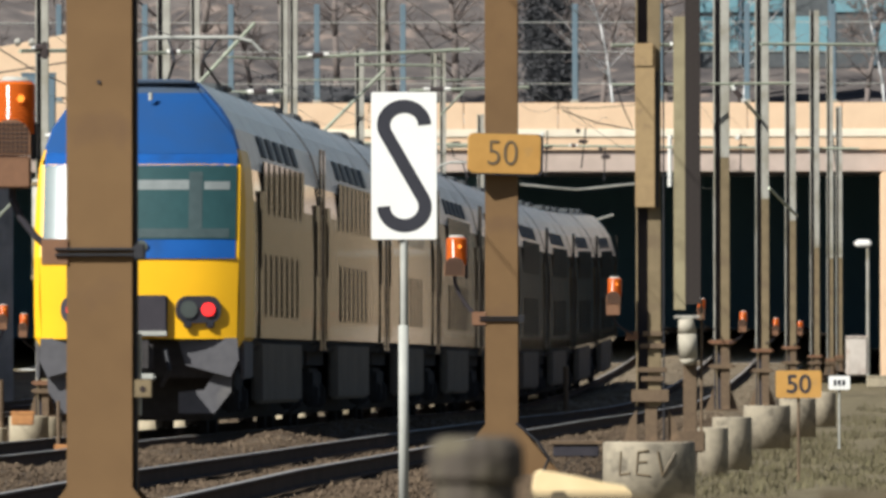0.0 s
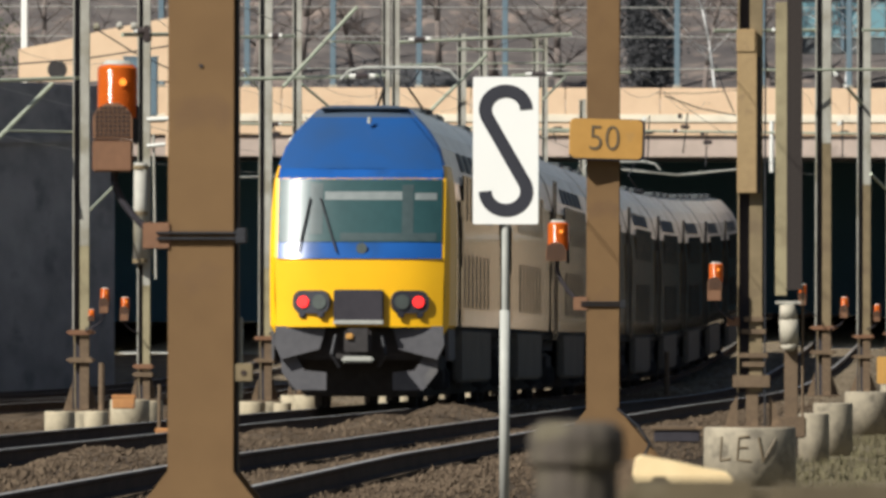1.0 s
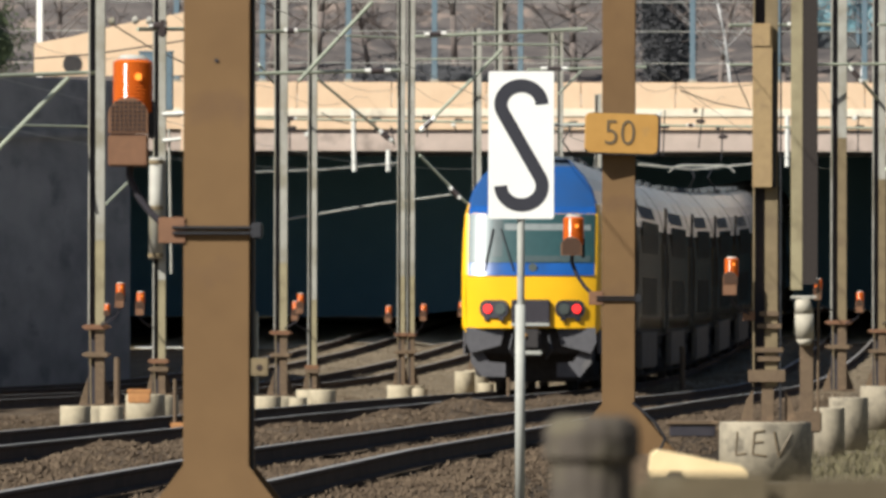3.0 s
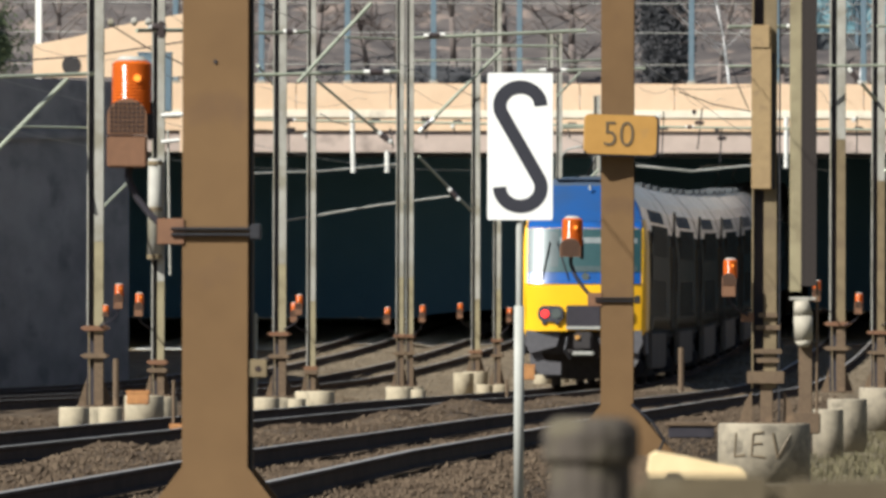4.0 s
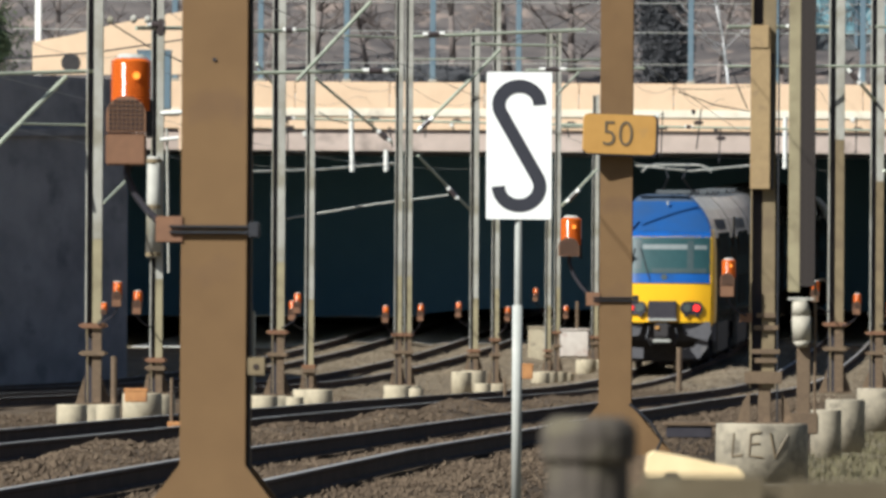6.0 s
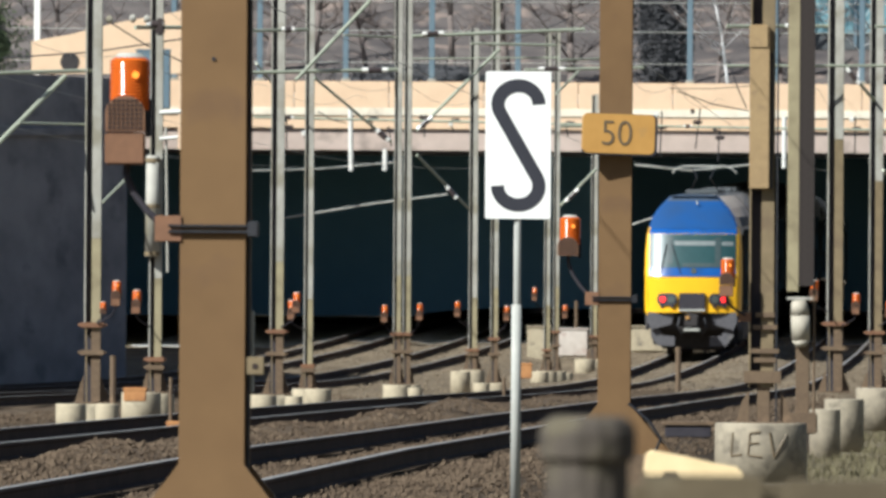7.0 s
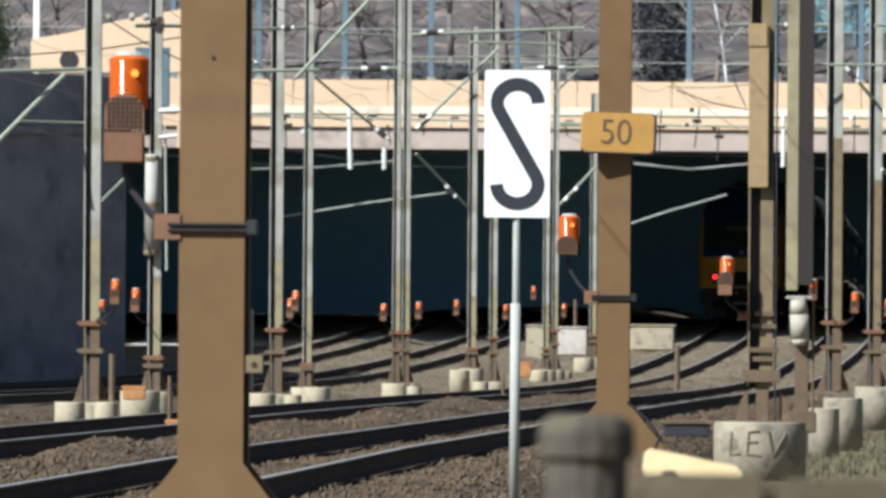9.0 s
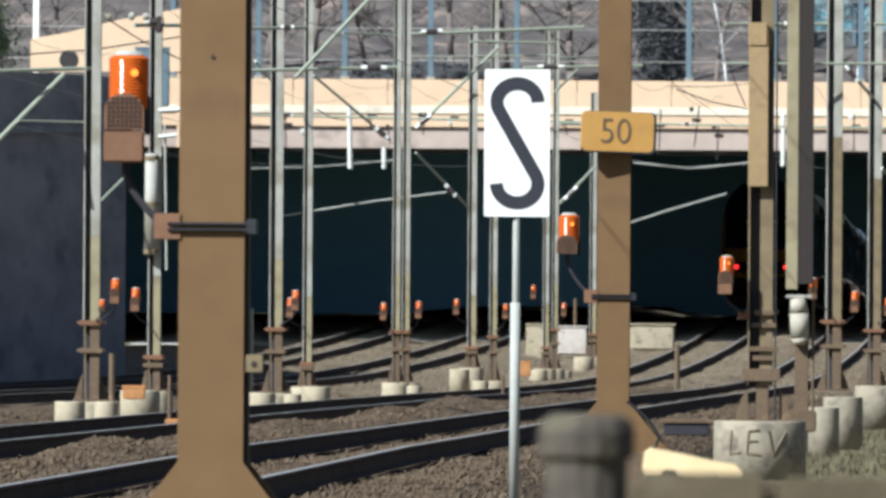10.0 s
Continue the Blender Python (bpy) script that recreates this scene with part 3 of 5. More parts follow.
def s_sign():
    d = 125.0
    s = thing("signal_board", "white board with a tall black letter on a tube", "sign", at=(0.602, 125.00, 2.629))
    w, h = 0.537, 1.208
    part("board", prism(bmesh.new(), rounded(w, h, 0.018), -0.012, 0.0), WHITE, s, "white enamelled board")
    # the letter, a band of even width along arcs and a slanting stem
    path = [(0.168 * math.cos(radians(a)), 0.336 + 0.152 * math.sin(radians(a))) for a in (*range(0, 201, 10), 207)]
    path += [(0.002 + 0.170 * math.cos(radians(a)), -0.334 + 0.156 * math.sin(radians(a))) for a in (27, *range(20, -181, -10))]
    bm = bmesh.new()
    hw = 0.053
    prev = None
    for i, (x, z) in enumerate(path):
        a = Vector(path[max(i - 1, 0)])
        b = Vector(path[min(i + 1, len(path) - 1)])
        tdir = (b - a).normalized()
        nrm = Vector((-tdir.y, tdir.x)) * hw
        vs = [bm.verts.new((x + nrm.x * k, y, z + nrm.y * k)) for k in (-1, 1) for y in (-0.016, -0.0121)]
        if prev:
            for p, q in ((0, 2), (2, 3), (3, 1), (1, 0)):
                bm.faces.new((prev[p], prev[q], vs[q], vs[p]))
        prev = vs
    bmesh.ops.recalc_face_normals(bm, faces=bm.faces)
    part("letter", bm, INK, s, "tall black letter S")
    part("post", rod((0, 0.035, -h / 2 - 1.9), (0, 0.035, h / 2 - 0.1), 0.03, n=16), GREYPOST, s, "", True)
    part("sleeve", rod((-0.005, 0.035, -h / 2 - 2.45), (-0.005, 0.035, -h / 2 - 0.704), 0.041, n=16), GREYPOST, s, "wider lower tube", True)
    return s


s_sign()


def round_plinth(at, r, h, letters=False, group="round concrete plinths"):
    p = thing("plinth", "round weathered concrete mast plinth" + (" with scrawled letters" if letters else ""), "plinth", group, at=at)
    bm = bmesh.new()
    k = 40
    prof = [(r * 1.0, -0.3), (r * 0.99, h * 0.5), (r * 0.985, h - 0.02), (r * 0.96, h)]
    rings = [[bm.verts.new((q * math.cos(2 * math.pi * i / k), q * math.sin(2 * math.pi * i / k), z + 0.006 * noise.noise((i * 0.9, z * 5, r)))) for i in range(k)] for q, z in prof]
    for a, b in zip(rings, rings[1:]):
        for i in range(k):
            bm.faces.new((a[i], a[(i + 1) % k], b[(i + 1) % k], b[i]))
    bm.faces.new(rings[-1])
    bm.faces.new(rings[0][::-1])
    blk = part("block", bm, CONCRETEGREY if group == "round concrete plinths" else CONCRETE, p)
    for f in blk.data.polygons:
        f.use_smooth = abs(f.normal.z) < 0.5
    if letters:
        # thin scrawled strokes that follow the round face: L, E, V
        strokes = [[(-0.36, 0.46), (-0.38, 0.16), (-0.25, 0.18)], [(-0.02, 0.47), (-0.15, 0.45), (-0.17, 0.17), (0.0, 0.15)], [(-0.16, 0.32), (-0.04, 0.33)], [(0.10, 0.46), (0.16, 0.15), (0.32, 0.44)]]
        for st in strokes:
            bm = bmesh.new()
            for (u0, v0), (u1, v1) in zip(st, st[1:]):
                for i in range(6):
                    q = []
                    for k in (i / 6, (i + 1.1) / 6):
                        u, v = u0 + (u1 - u0) * k, v0 + (v1 - v0) * k
                        q.append((u, -math.sqrt((r * 0.985) ** 2 - u * u) - 0.004, v))
                    tube(bm, q[0], q[1], 0.014, n=6)
            part("letter", bm, FIGURE, p, "scrawled dark letter stroke")
    return p


def slim_mast(at, w, d, top, group="slim galvanised masts", rust_to=0.0, steel=None):
    """Slim mast: a pale flange to the camera, a dark recessed web beside it, a thin edge; bolted to a foot with gussets."""
    m = thing("catenary_mast", "slim weathered steel mast with dark web and rusty foot", "catenary mast", group, at=at)
    k = w * 0.56
    mid = rust_to + (1.3 if steel is None else 3.2)
    low = steel or GALVYEL
    for nm, mt, z0, z1, g in (("flange", GALV, mid, top, 1.0), ("middle_flange", low, rust_to, mid, 1.0), ("lower_flange", RUSTY, 0.03, rust_to, 1.02)):
        part(nm, cube((w / 2 - k / 2, 0, (z0 + z1) / 2), (k * g, d * g, z1 - z0), 0.006), mt, m)
    # web coloured much darker than the flanges
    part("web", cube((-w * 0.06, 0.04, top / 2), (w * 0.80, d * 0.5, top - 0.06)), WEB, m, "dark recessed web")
    part("edge", cube((-w / 2 + 0.012, 0, (rust_to + top) / 2), (0.022, d * 0.9, top - rust_to)), GALV, m, "thin flange edge")
    bm = box(bmesh.new(), (0, 0, 0.015), (w * 2.1, w * 2.1, 0.03), 0.004)
    for sx in (-1, 1):
        prism(bm, [(sx * w / 2, 0.03), (sx * w * 1.0, 0.03), (sx * w * 0.9, 0.12), (sx * w / 2, 0.42)], -0.015, 0.015)
    part("foot", bm, RUSTY, m, "rusty gusseted foot")
    for z, mt in ((rust_to + 0.02, LAMPBOX), (rust_to * 0.55 + 0.1, RUSTY)):
        part("collar", cube((0, -0.02, z + 0.05), (w * 1.4, d * 1.25, 0.075), 0.006), mt, m, "rusty clamp collar")
        part("collar_bolt", rod((-w * 0.85, -0.05, z + 0.05), (w * 0.85, -0.05, z + 0.05), 0.018, n=8), mt, m)
    part("bond_cable", rod((-w * 0.3, -d * 0.62, 0.03), (-w * 0.36, -d * 0.62, rust_to + 0.05), 0.012, n=6), GALVTAN, m, "pale earthing cable")
    return m


# slim masts on the far side of the line: x and foot, width, height, rusty part
FAR_MASTS = [
    ((-4.991, 217.00, -0.112), 0.24, 1.05, 7.2), ((-4.382, 232.00, -0.048), 0.20, 0.45, 7.4), ((-2.939, 269.00, -0.276), 0.24, 1.05, 7.4),
    ((-2.479, 280.00, -0.222), 0.17, 0.35, 7.6), ((-0.975, 321.00, -0.348), 0.17, 1.0, 12.5), ((-0.775, 322.00, -0.352), 0.17, 1.0, 12.5),
    ((0.691, 359.00, -0.184), 0.21, 0.4, 7.860), ((1.233, 370.00, -0.541), 0.19, 1.0, 12.5), ((2.820, 416.00, -0.435), 0.17, 0.5, 8.809),
    ((3.073, 417.00, -0.438), 0.17, 1.0, 8.829), ((4.453, 452.00, -0.223), 0.20, 0.6, 7.628),
]
for _at, _w, _r, _top in FAR_MASTS:
    slim_mast(_at, _w, 0.24, _top - _at[2], rust_to=_r)
    round_plinth((_at[0], _at[1], _at[2] - 0.55), 0.30, 0.55, group="plinths of the far masts")
for _at, _r in (((-4.708, 214.00, -0.091), 0.17), ((-5.264, 216.00, -0.107), 0.22), ((-2.611, 267.00, -0.282), 0.16), ((-3.156, 268.00, -0.272), 0.24), ((-2.284, 279.00, -0.215), 0.25), ((-0.577, 318.00, -0.389), 0.16), ((0.409, 356.00, -0.200), 0.24), ((0.902, 358.00, -0.483), 0.2), ((-4.509, 228.00, -0.009), 0.3), ((2.622, 414.00, -0.444), 0.25), ((3.344, 418.00, -0.486), 0.22), ((4.090, 440.00, -0.185), 0.3)):
    round_plinth((_at[0], _at[1], _at[2] - 0.35), _r, 0.35, group="low concrete stubs")

_m = thing("cable_sleeve", "pale weathered cable sleeve strapped to a far mast", "cable sleeve", at=(-4.434, 231.8, 2.8))
part("sleeve", rod((0, 0, -0.77), (0, 0, 0.77), 0.11, 0.10, 14), GALV, _m, "", True)
for _z in (-0.72, 0.0, 0.70):
    part("strap", rod((0, 0, _z - 0.03), (0, 0, _z + 0.03), 0.118, n=14), GALVTAN, _m)
part("stay", rod((0.24, 0, -1.0), (0.2, 0, 1.2), 0.02), GALV, _m)
part("fitting", rod((0.1, -0.05, 1.42), (0.46, -0.05, 1.44), 0.035), PORCELAIN, _m, "white porcelain fitting")
part("fitting", rod((0.1, -0.05, 1.02), (0.38, -0.05, 1.05), 0.03), PORCELAIN, _m, "white porcelain fitting")

# slim masts of the near row
NEAR_MASTS = [((6.638, 259.00, -0.118), 0.27, 1.1, 12.5), ((8.913, 315.00, -0.348), 0.28, 1.1, 12.5), ((11.336, 376.00, -0.272), 0.27, 1.0, 12.5), ((13.966, 440.00, -0.209), 0.27, 0.6, 10.449), ((15.388, 470.00, -0.169), 0.2, 0.4, 10.015), ((16.067, 482.00, -0.097), 0.2, 0.4, 8.276)]
for _at, _w, _r, _top in NEAR_MASTS:
    slim_mast(_at, _w, 0.24, _top - _at[2], group="masts of the near row", rust_to=_r, steel=GALVTAN)
round_plinth((4.024, 193.00, -0.721), 0.59, 0.579, True)
for _at, _r, _h in (((6.184, 247.00, -1.005), 0.255, 0.677), ((6.890, 262.00, -0.929), 0.345, 0.679), ((9.007, 315.00, -0.907), 0.49, 0.583), ((10.554, 345.00, -0.883), 0.42, 0.562), ((12.948, 400.00, -1.003), 0.30, 0.593)):
    round_plinth(_at, _r, _h + 0.01)


def duct_mast():
    """Mast with a tall tan duct on its face, clamps and a splayed foot."""
    m = thing("catenary_mast", "galvanised mast carrying a tall tan duct and clamps", "catenary mast", "masts of the near row", at=(4.024, 193.00, -0.149))
    s = 0.715 / 100
    part("flange", cube((10 * s, 0, 4.7), (23 * s, 0.26, 8.5), 0.006), GALVTAN, m)
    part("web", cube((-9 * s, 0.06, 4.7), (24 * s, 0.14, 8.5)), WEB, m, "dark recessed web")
    part("edge", cube((-21 * s, 0, 4.7), (2.5 * s, 0.26, 8.5)), GALVTAN, m)
    part("duct", cube((-6 * s, -0.19, 558 * s), (36 * s, 0.12, 288 * s), 0.015), DUCT, m, "tan painted cable duct")
    part("duct_cap", cube((-8 * s, -0.20, 684 * s), (34 * s, 0.13, 42 * s), 0.015), DUCT, m)
    part("duct_side", cube((14 * s, -0.17, 535 * s), (6 * s, 0.05, 240 * s)), DARKMETAL, m)
    for z, w in ((192, 34), (170, 44), (128, 50), (112, 40)):
        part("clamp", cube((6 * s, -0.15, z * s), (w * s, 0.05, 9 * s), 0.005), RUSTY, m, "rusty clamp")
    part("crosspiece", cube((2 * s, -0.16, 82 * s), (66 * s, 0.06, 22 * s), 0.006), RUSTY, m)
    part("stem", cube((4 * s, -0.02, 38 * s), (22 * s, 0.2, 74 * s), 0.006), RUSTY, m)
    part("arm_plate", cube((-30 * s, -0.15, 188 * s), (22 * s, 0.03, 16 * s), 0.004), LAMPBOX, m)
    part("gusset", prism(bmesh.new(), [(-45 * s, 0), (-22 * s, 0), (-22 * s, 58 * s), (-34 * s, 40 * s)], -0.1, -0.07), RUSTY, m, "splayed gusset")
    part("gusset", prism(bmesh.new(), [(58 * s, 0), (34 * s, 0), (34 * s, 58 * s), (44 * s, 40 * s)], -0.1, -0.07), RUSTY, m, "splayed gusset")
    part("base_plate", cube((4 * s, 0, 0.012), (110 * s, 0.6, 0.024), 0.004), RUSTY, m)
    part("conduit", rod((26 * s, -0.16, 0.02), (26 * s, -0.16, 9), 0.012), DARKMETAL, m)
    return m


duct_mast()
warning_lamp((3.581, 192.60, 1.712), (3.813, 192.80, 1.221))


def weight_mast():
    """Tensioning mast with a stack of dark weights and a pale vessel below."""
    m = thing("tension_mast", "pale mast with a dark column of tension weights", "catenary mast", "masts of the near row", at=(5.049, 215.00, -0.207))
    s = 0.796 / 100
    part("shaft", cube((-16 * s, 0, 480 * s), (21 * s, 0.16, 520 * s), 0.01), GALVYEL, m)
    w = part("weight", cube((0, 0, 0), (27 * s, 0.22, 0.1178)), WEIGHT, m, "dark cast tension weight")
    w.location = (7 * s, 0, 238 * s)
    for i in range(1, 40):
        again(w, (0, 0, 0.1182 * i))
    bm = rod((-2 * s, -0.1, 134 * s), (-3 * s, -0.1, 178 * s), 16 * s, 17 * s, 24)
    tube(bm, (-3 * s, -0.1, 178 * s), (-6 * s, -0.1, 205 * s), 17 * s, 13 * s, 24)
    tube(bm, (-1 * s, -0.1, 122 * s), (-2 * s, -0.1, 134 * s), 8 * s, 16 * s, 24)
    part("vessel", bm, VESSEL, m, "pale grey tapered vessel", True)
    part("vessel_lid", cube((-4 * s, -0.1, 208 * s), (46 * s, 0.1, 6 * s), 0.01), GALV, m)
    part("lower_shaft", cube((2 * s, 0.05, 65 * s), (24 * s, 0.16, 150 * s), 0.01), RUSTY, m, "rusty lower post")
    part("guide_rod", rod((22 * s, 0, 5 * s), (22 * s, 0, 240 * s), 0.02), RUSTY, m)
    part("base", cube((3 * s, 0.0, -0.1), (50 * s, 0.5, 0.3), 0.02), RUSTY, m)
    return m


weight_mast()

# beacons on the far and near masts
for _i, (_a, _b) in enumerate((((-4.632, 216.00, 1.473), (-4.975, 217.00, 1.014)), ((-4.646, 231.00, 1.359), (-4.460, 232.00, 0.974)), ((-2.581, 268.00, 1.370), (-2.899, 269.00, 0.910)),
               ((-2.780, 279.00, 1.238), (-2.530, 280.00, 0.856)), ((-1.233, 320.00, 1.160), (-0.999, 321.00, 0.710)), ((-0.499, 321.00, 1.201), (-0.739, 322.00, 0.710)),
               ((0.331, 358.00, 1.263), (0.612, 359.00, 0.853)), ((1.531, 369.00, 1.161), (1.261, 370.00, 0.638)), ((2.475, 415.00, 1.672), (2.789, 416.00, 1.259)),
               ((3.313, 416.00, 1.202), (3.104, 417.00, 0.721)), ((6.976, 258.00, 1.410), (6.724, 259.00, 1.024)), ((9.164, 314.00, 1.322), (8.960, 315.00, 0.971)),
               ((11.542, 375.00, 1.289), (11.391, 376.00, 0.842)), ((6.268, 258.00, 1.624), (6.581, 259.00, 1.244)))):
    warning_lamp(_a, _b, 0.74, _i < 10)
warning_lamp((-4.83, 216.5, 1.23), (-4.95, 217.0, 1.05), 0.5, True, False)


# ---- overhead line ----
def cantilever(name_at, pieces, caps):
    c = thing("cantilever", "greenish tubular cantilever with dark insulators", "cantilever", "cantilevers")
    for p, q, r in pieces:
        part("tube", rod(p, q, r), PIPE, c)
    for p, q in caps:
        p, q = Vector(p), Vector(q)
        d = q - p
        part("insulator", rod(p, q, 0.055), INSUL, c, "dark ribbed insulator")
        part("end_cap", rod(p - d * 0.45, p, 0.045), PORCELAIN, c, "pale end fitting")
        part("end_cap", rod(q, q + d * 0.45, 0.045), PORCELAIN, c, "pale end fitting")
    return c


cantilever("a", [((-6.752, 216.00, 4.553), (-5.015, 217.00, 4.630), 0.028), ((-6.352, 216.00, 3.540), (-5.401, 217.00, 4.547), 0.035), ((-6.032, 216.00, 3.863), (-5.095, 217.00, 3.858), 0.018)], [])
cantilever("b", [((-4.697, 231.00, 5.500), (-3.729, 232.00, 5.525), 0.03), ((-5.168, 231.00, 2.853), (-4.846, 232.00, 3.206), 0.022)], [((-4.466, 231.00, 5.553), (-4.329, 231.00, 5.554))])
cantilever("c", [((-3.415, 268.00, 5.394), (-0.837, 269.00, 5.478), 0.032), ((-2.620, 268.00, 5.261), (-1.335, 269.00, 6.680), 0.034), ((-3.415, 268.00, 6.128), (-2.431, 269.00, 6.174), 0.028)],
           [((-1.350, 268.00, 5.449), (-1.112, 268.00, 5.451)), ((-2.819, 268.00, 6.152), (-2.700, 268.00, 6.153))])
cantilever("d", [((-2.387, 279.00, 5.477), (-0.975, 280.00, 4.310), 0.026), ((-3.451, 279.00, 5.728), (-3.049, 280.00, 5.228), 0.02)], [((-1.199, 279.00, 4.484), (-1.075, 279.00, 4.382))])
cantilever("e", [((-0.699, 320.00, 6.972), (2.925, 321.00, 7.159), 0.036), ((-0.581, 320.00, 4.982), (1.141, 321.00, 6.730), 0.036), ((-0.581, 320.00, 4.484), (0.523, 321.00, 3.361), 0.03), ((-2.121, 320.00, 6.985), (-0.999, 321.00, 6.964), 0.024)],
           [((-0.379, 320.00, 7.022), (-0.142, 320.00, 7.035)), ((-0.498, 320.00, 5.077), (-0.332, 320.00, 5.220)), ((0.095, 320.00, 3.766), (0.213, 320.00, 3.636))])
cantilever("f", [((-0.849, 358.00, 7.114), (2.673, 359.00, 7.184), 0.02), ((0.610, 358.00, 7.483), (2.606, 359.00, 7.476), 0.03), ((1.870, 358.00, 6.870), (4.667, 359.00, 6.959), 0.036), ((2.599, 358.00, 6.305), (3.138, 359.00, 6.855), 0.03)],
           [((2.334, 358.00, 6.900), (2.665, 358.00, 6.902))])
cantilever("g", [((3.166, 415.00, 6.227), (5.331, 416.00, 6.255), 0.036), ((3.166, 415.00, 4.075), (4.129, 416.00, 5.075), 0.04), ((3.089, 415.00, 8.025), (4.252, 416.00, 8.096), 0.03)], [((3.381, 415.00, 4.261), (3.566, 415.00, 4.447))])
cantilever("h", [((4.759, 258.00, 6.075), (6.504, 259.00, 6.107), 0.03), ((4.759, 258.00, 5.406), (7.828, 259.00, 5.445), 0.022), ((8.850, 314.00, 7.135), (11.270, 315.00, 7.136), 0.03)], [((5.791, 258.00, 6.083), (5.886, 258.00, 6.084))])
cantilever("i", [((8.269, 314.00, 6.258), (8.878, 315.00, 5.602), 0.035), ((9.025, 314.00, 4.170), (9.637, 315.00, 3.601), 0.03)], [((8.327, 314.00, 6.189), (8.466, 314.00, 6.027))])
cantilever("j", [((-5.524, 440.00, 6.734), (6.453, 440.00, 6.547), 0.035), ((6.290, 440.00, 6.546), (15.253, 440.00, 6.450), 0.035)], [((-4.628, 440.00, 6.725), (-4.433, 440.00, 6.726)), ((6.942, 440.00, 6.551), (7.073, 440.00, 6.552))])

# hanging pale insulators under the bridge edge and the sagging feeder cable
for _p, _q in (((-2.907, 470.00, 7.388), (-2.872, 470.00, 5.474)), ((-1.828, 470.00, 6.143), (-1.828, 470.00, 5.481)), ((10.462, 470.00, 7.227), (10.462, 470.00, 5.643))):
    lone("hanging_insulator", rod(_p, _q, 0.075), PORCELAIN, "white hanging insulator below the bridge edge", "insulator", "hanging insulators")


def cable(pts, r, label, material=None):
    c = bpy.data.curves.new("cable", "CURVE")
    c.dimensions, c.bevel_depth, c.bevel_resolution = "3D", r, 2
    s = c.splines.new("POLY")
    s.points.add(len(pts) - 1)
    for p, co in zip(s.points, pts):
        p.co = (*co, 1)
    o = bpy.data.objects.new("cable", c)
    me = bpy.data.meshes.new_from_object(o)
    bpy.data.objects.remove(o)
    me.materials.clear()
    me.materials.append(material or GREYPOST)
    return tagged(new("cable", me), label, "cable", "overhead cables")


cable([(-6.116, 480.00, 5.539), (-3.991, 481.00, 5.617), (-1.500, 482.00, 5.859)], 0.028, "pale feeder cable under the bridge edge")
cable([(-5.133, 488.00, 4.099), (-4.049, 488.00, 4.288), (-2.241, 488.00, 4.591), (0.108, 488.00, 4.898)], 0.028, "pale sagging cable before the dark underpass")
cable([(5.892, 488.00, 3.929), (7.157, 488.00, 4.354), (9.055, 488.00, 4.910)], 0.028, "pale sagging cable before the dark underpass")
cable([(6.073, 488.00, 5.882), (7.880, 488.00, 5.715), (9.868, 488.00, 5.911)], 0.028, "pale feeder cable under the bridge edge")
for _o in TRACKS:
    cable([spot(_o, d, 5.5) for d in range(125, 500, 15)], 0.006, "thin copper contact wire over the track")
    cable([spot(_o, d, 7.4 + 0.5 * (((d - 9) % 60) / 30 - 1) ** 2) for d in range(125, 500, 10)], 0.006, "thin carrying wire over the track")


# dark brackets and droppers along the bridge's edge
_rng = random.Random(11)
for _x, _z0, _z1 in ((-5.022, 7.310, 6.284), (-4.392, 6.901, 6.055), (-2.322, 7.331, 6.845),
                     (-1.692, 7.029, 6.381), (-0.648, 7.433, 6.713), (0.288, 7.224, 6.864),
                     (3.942, 7.198, 6.748), (6.858, 7.579, 6.139), (7.992, 7.678, 6.382),
                     (8.712, 7.107, 5.973), (11.448, 7.524, 6.624), (13.068, 7.446, 6.276),
                     (14.688, 7.728, 6.558), (16.128, 7.559, 6.119)):
    _c = thing("wire_dropper", "dark wire dropper with a clamp at the bridge edge", "wire dropper", "droppers at the bridge", at=(_x, 486, 0))
    part("rod", rod((0, 0, _z1), (_rng.uniform(-.15, .15), 0, _z0), 0.022, n=6), DARKMETAL, _c)
    part("clamp", cube((0.06, 0, (_z0 + _z1) / 2 + 0.2), (0.30, 0.12, 0.13), 0.03), INSUL, _c)
    part("clip", cube((-0.1, 0, _z0 - 0.1), (0.14, 0.1, 0.16), 0.03), PORCELAIN if _rng.random() < 0.5 else INSUL, _c)
for _a, _b in (((-6.167, 484.00, 6.972), (-1.506, 484.00, 6.828)), ((-1.506, 484.00, 6.828), (3.872, 484.00, 7.012)), ((5.844, 484.00, 6.883), (17.496, 484.00, 6.899)), ((7.099, 484.00, 8.273), (9.788, 484.00, 8.382)),
               ((4.567, 300.00, 5.568), (5.978, 300.00, 5.189)), ((5.567, 300.00, 6.186), (5.933, 300.00, 5.245)), ((-7.259, 250.00, 5.329), (-4.296, 250.00, 5.666)), ((-2.738, 330.00, 5.508), (-2.127, 330.00, 5.268)),
               ((-5.816, 260.00, 6.177), (-4.372, 260.00, 5.398)), ((1.804, 420.00, 8.640), (3.827, 420.00, 9.464))):
    cable([_a, tuple((_p + _q) / 2 - (0.06 if _i == 2 else 0) for _i, (_p, _q) in enumerate(zip(_a, _b))), _b], 0.012, "thin slack wire of the overhead line", DARKMETAL)
for _p in ((-5.082, 231.00, 5.617), (-4.731, 231.00, 5.636), (-4.517, 231.00, 5.629)):
    lone("ball_insulator", tube(rod((_p[0] - 0.05, _p[1], _p[2]), (_p[0], _p[1], _p[2]), 0.035, 0.07, 14), _p, (_p[0] + 0.05, _p[1], _p[2]), 0.07, 0.03, 14), GALV, "pale bell-shaped insulator on the overhead line", "insulator", "bell insulators", smooth=True)
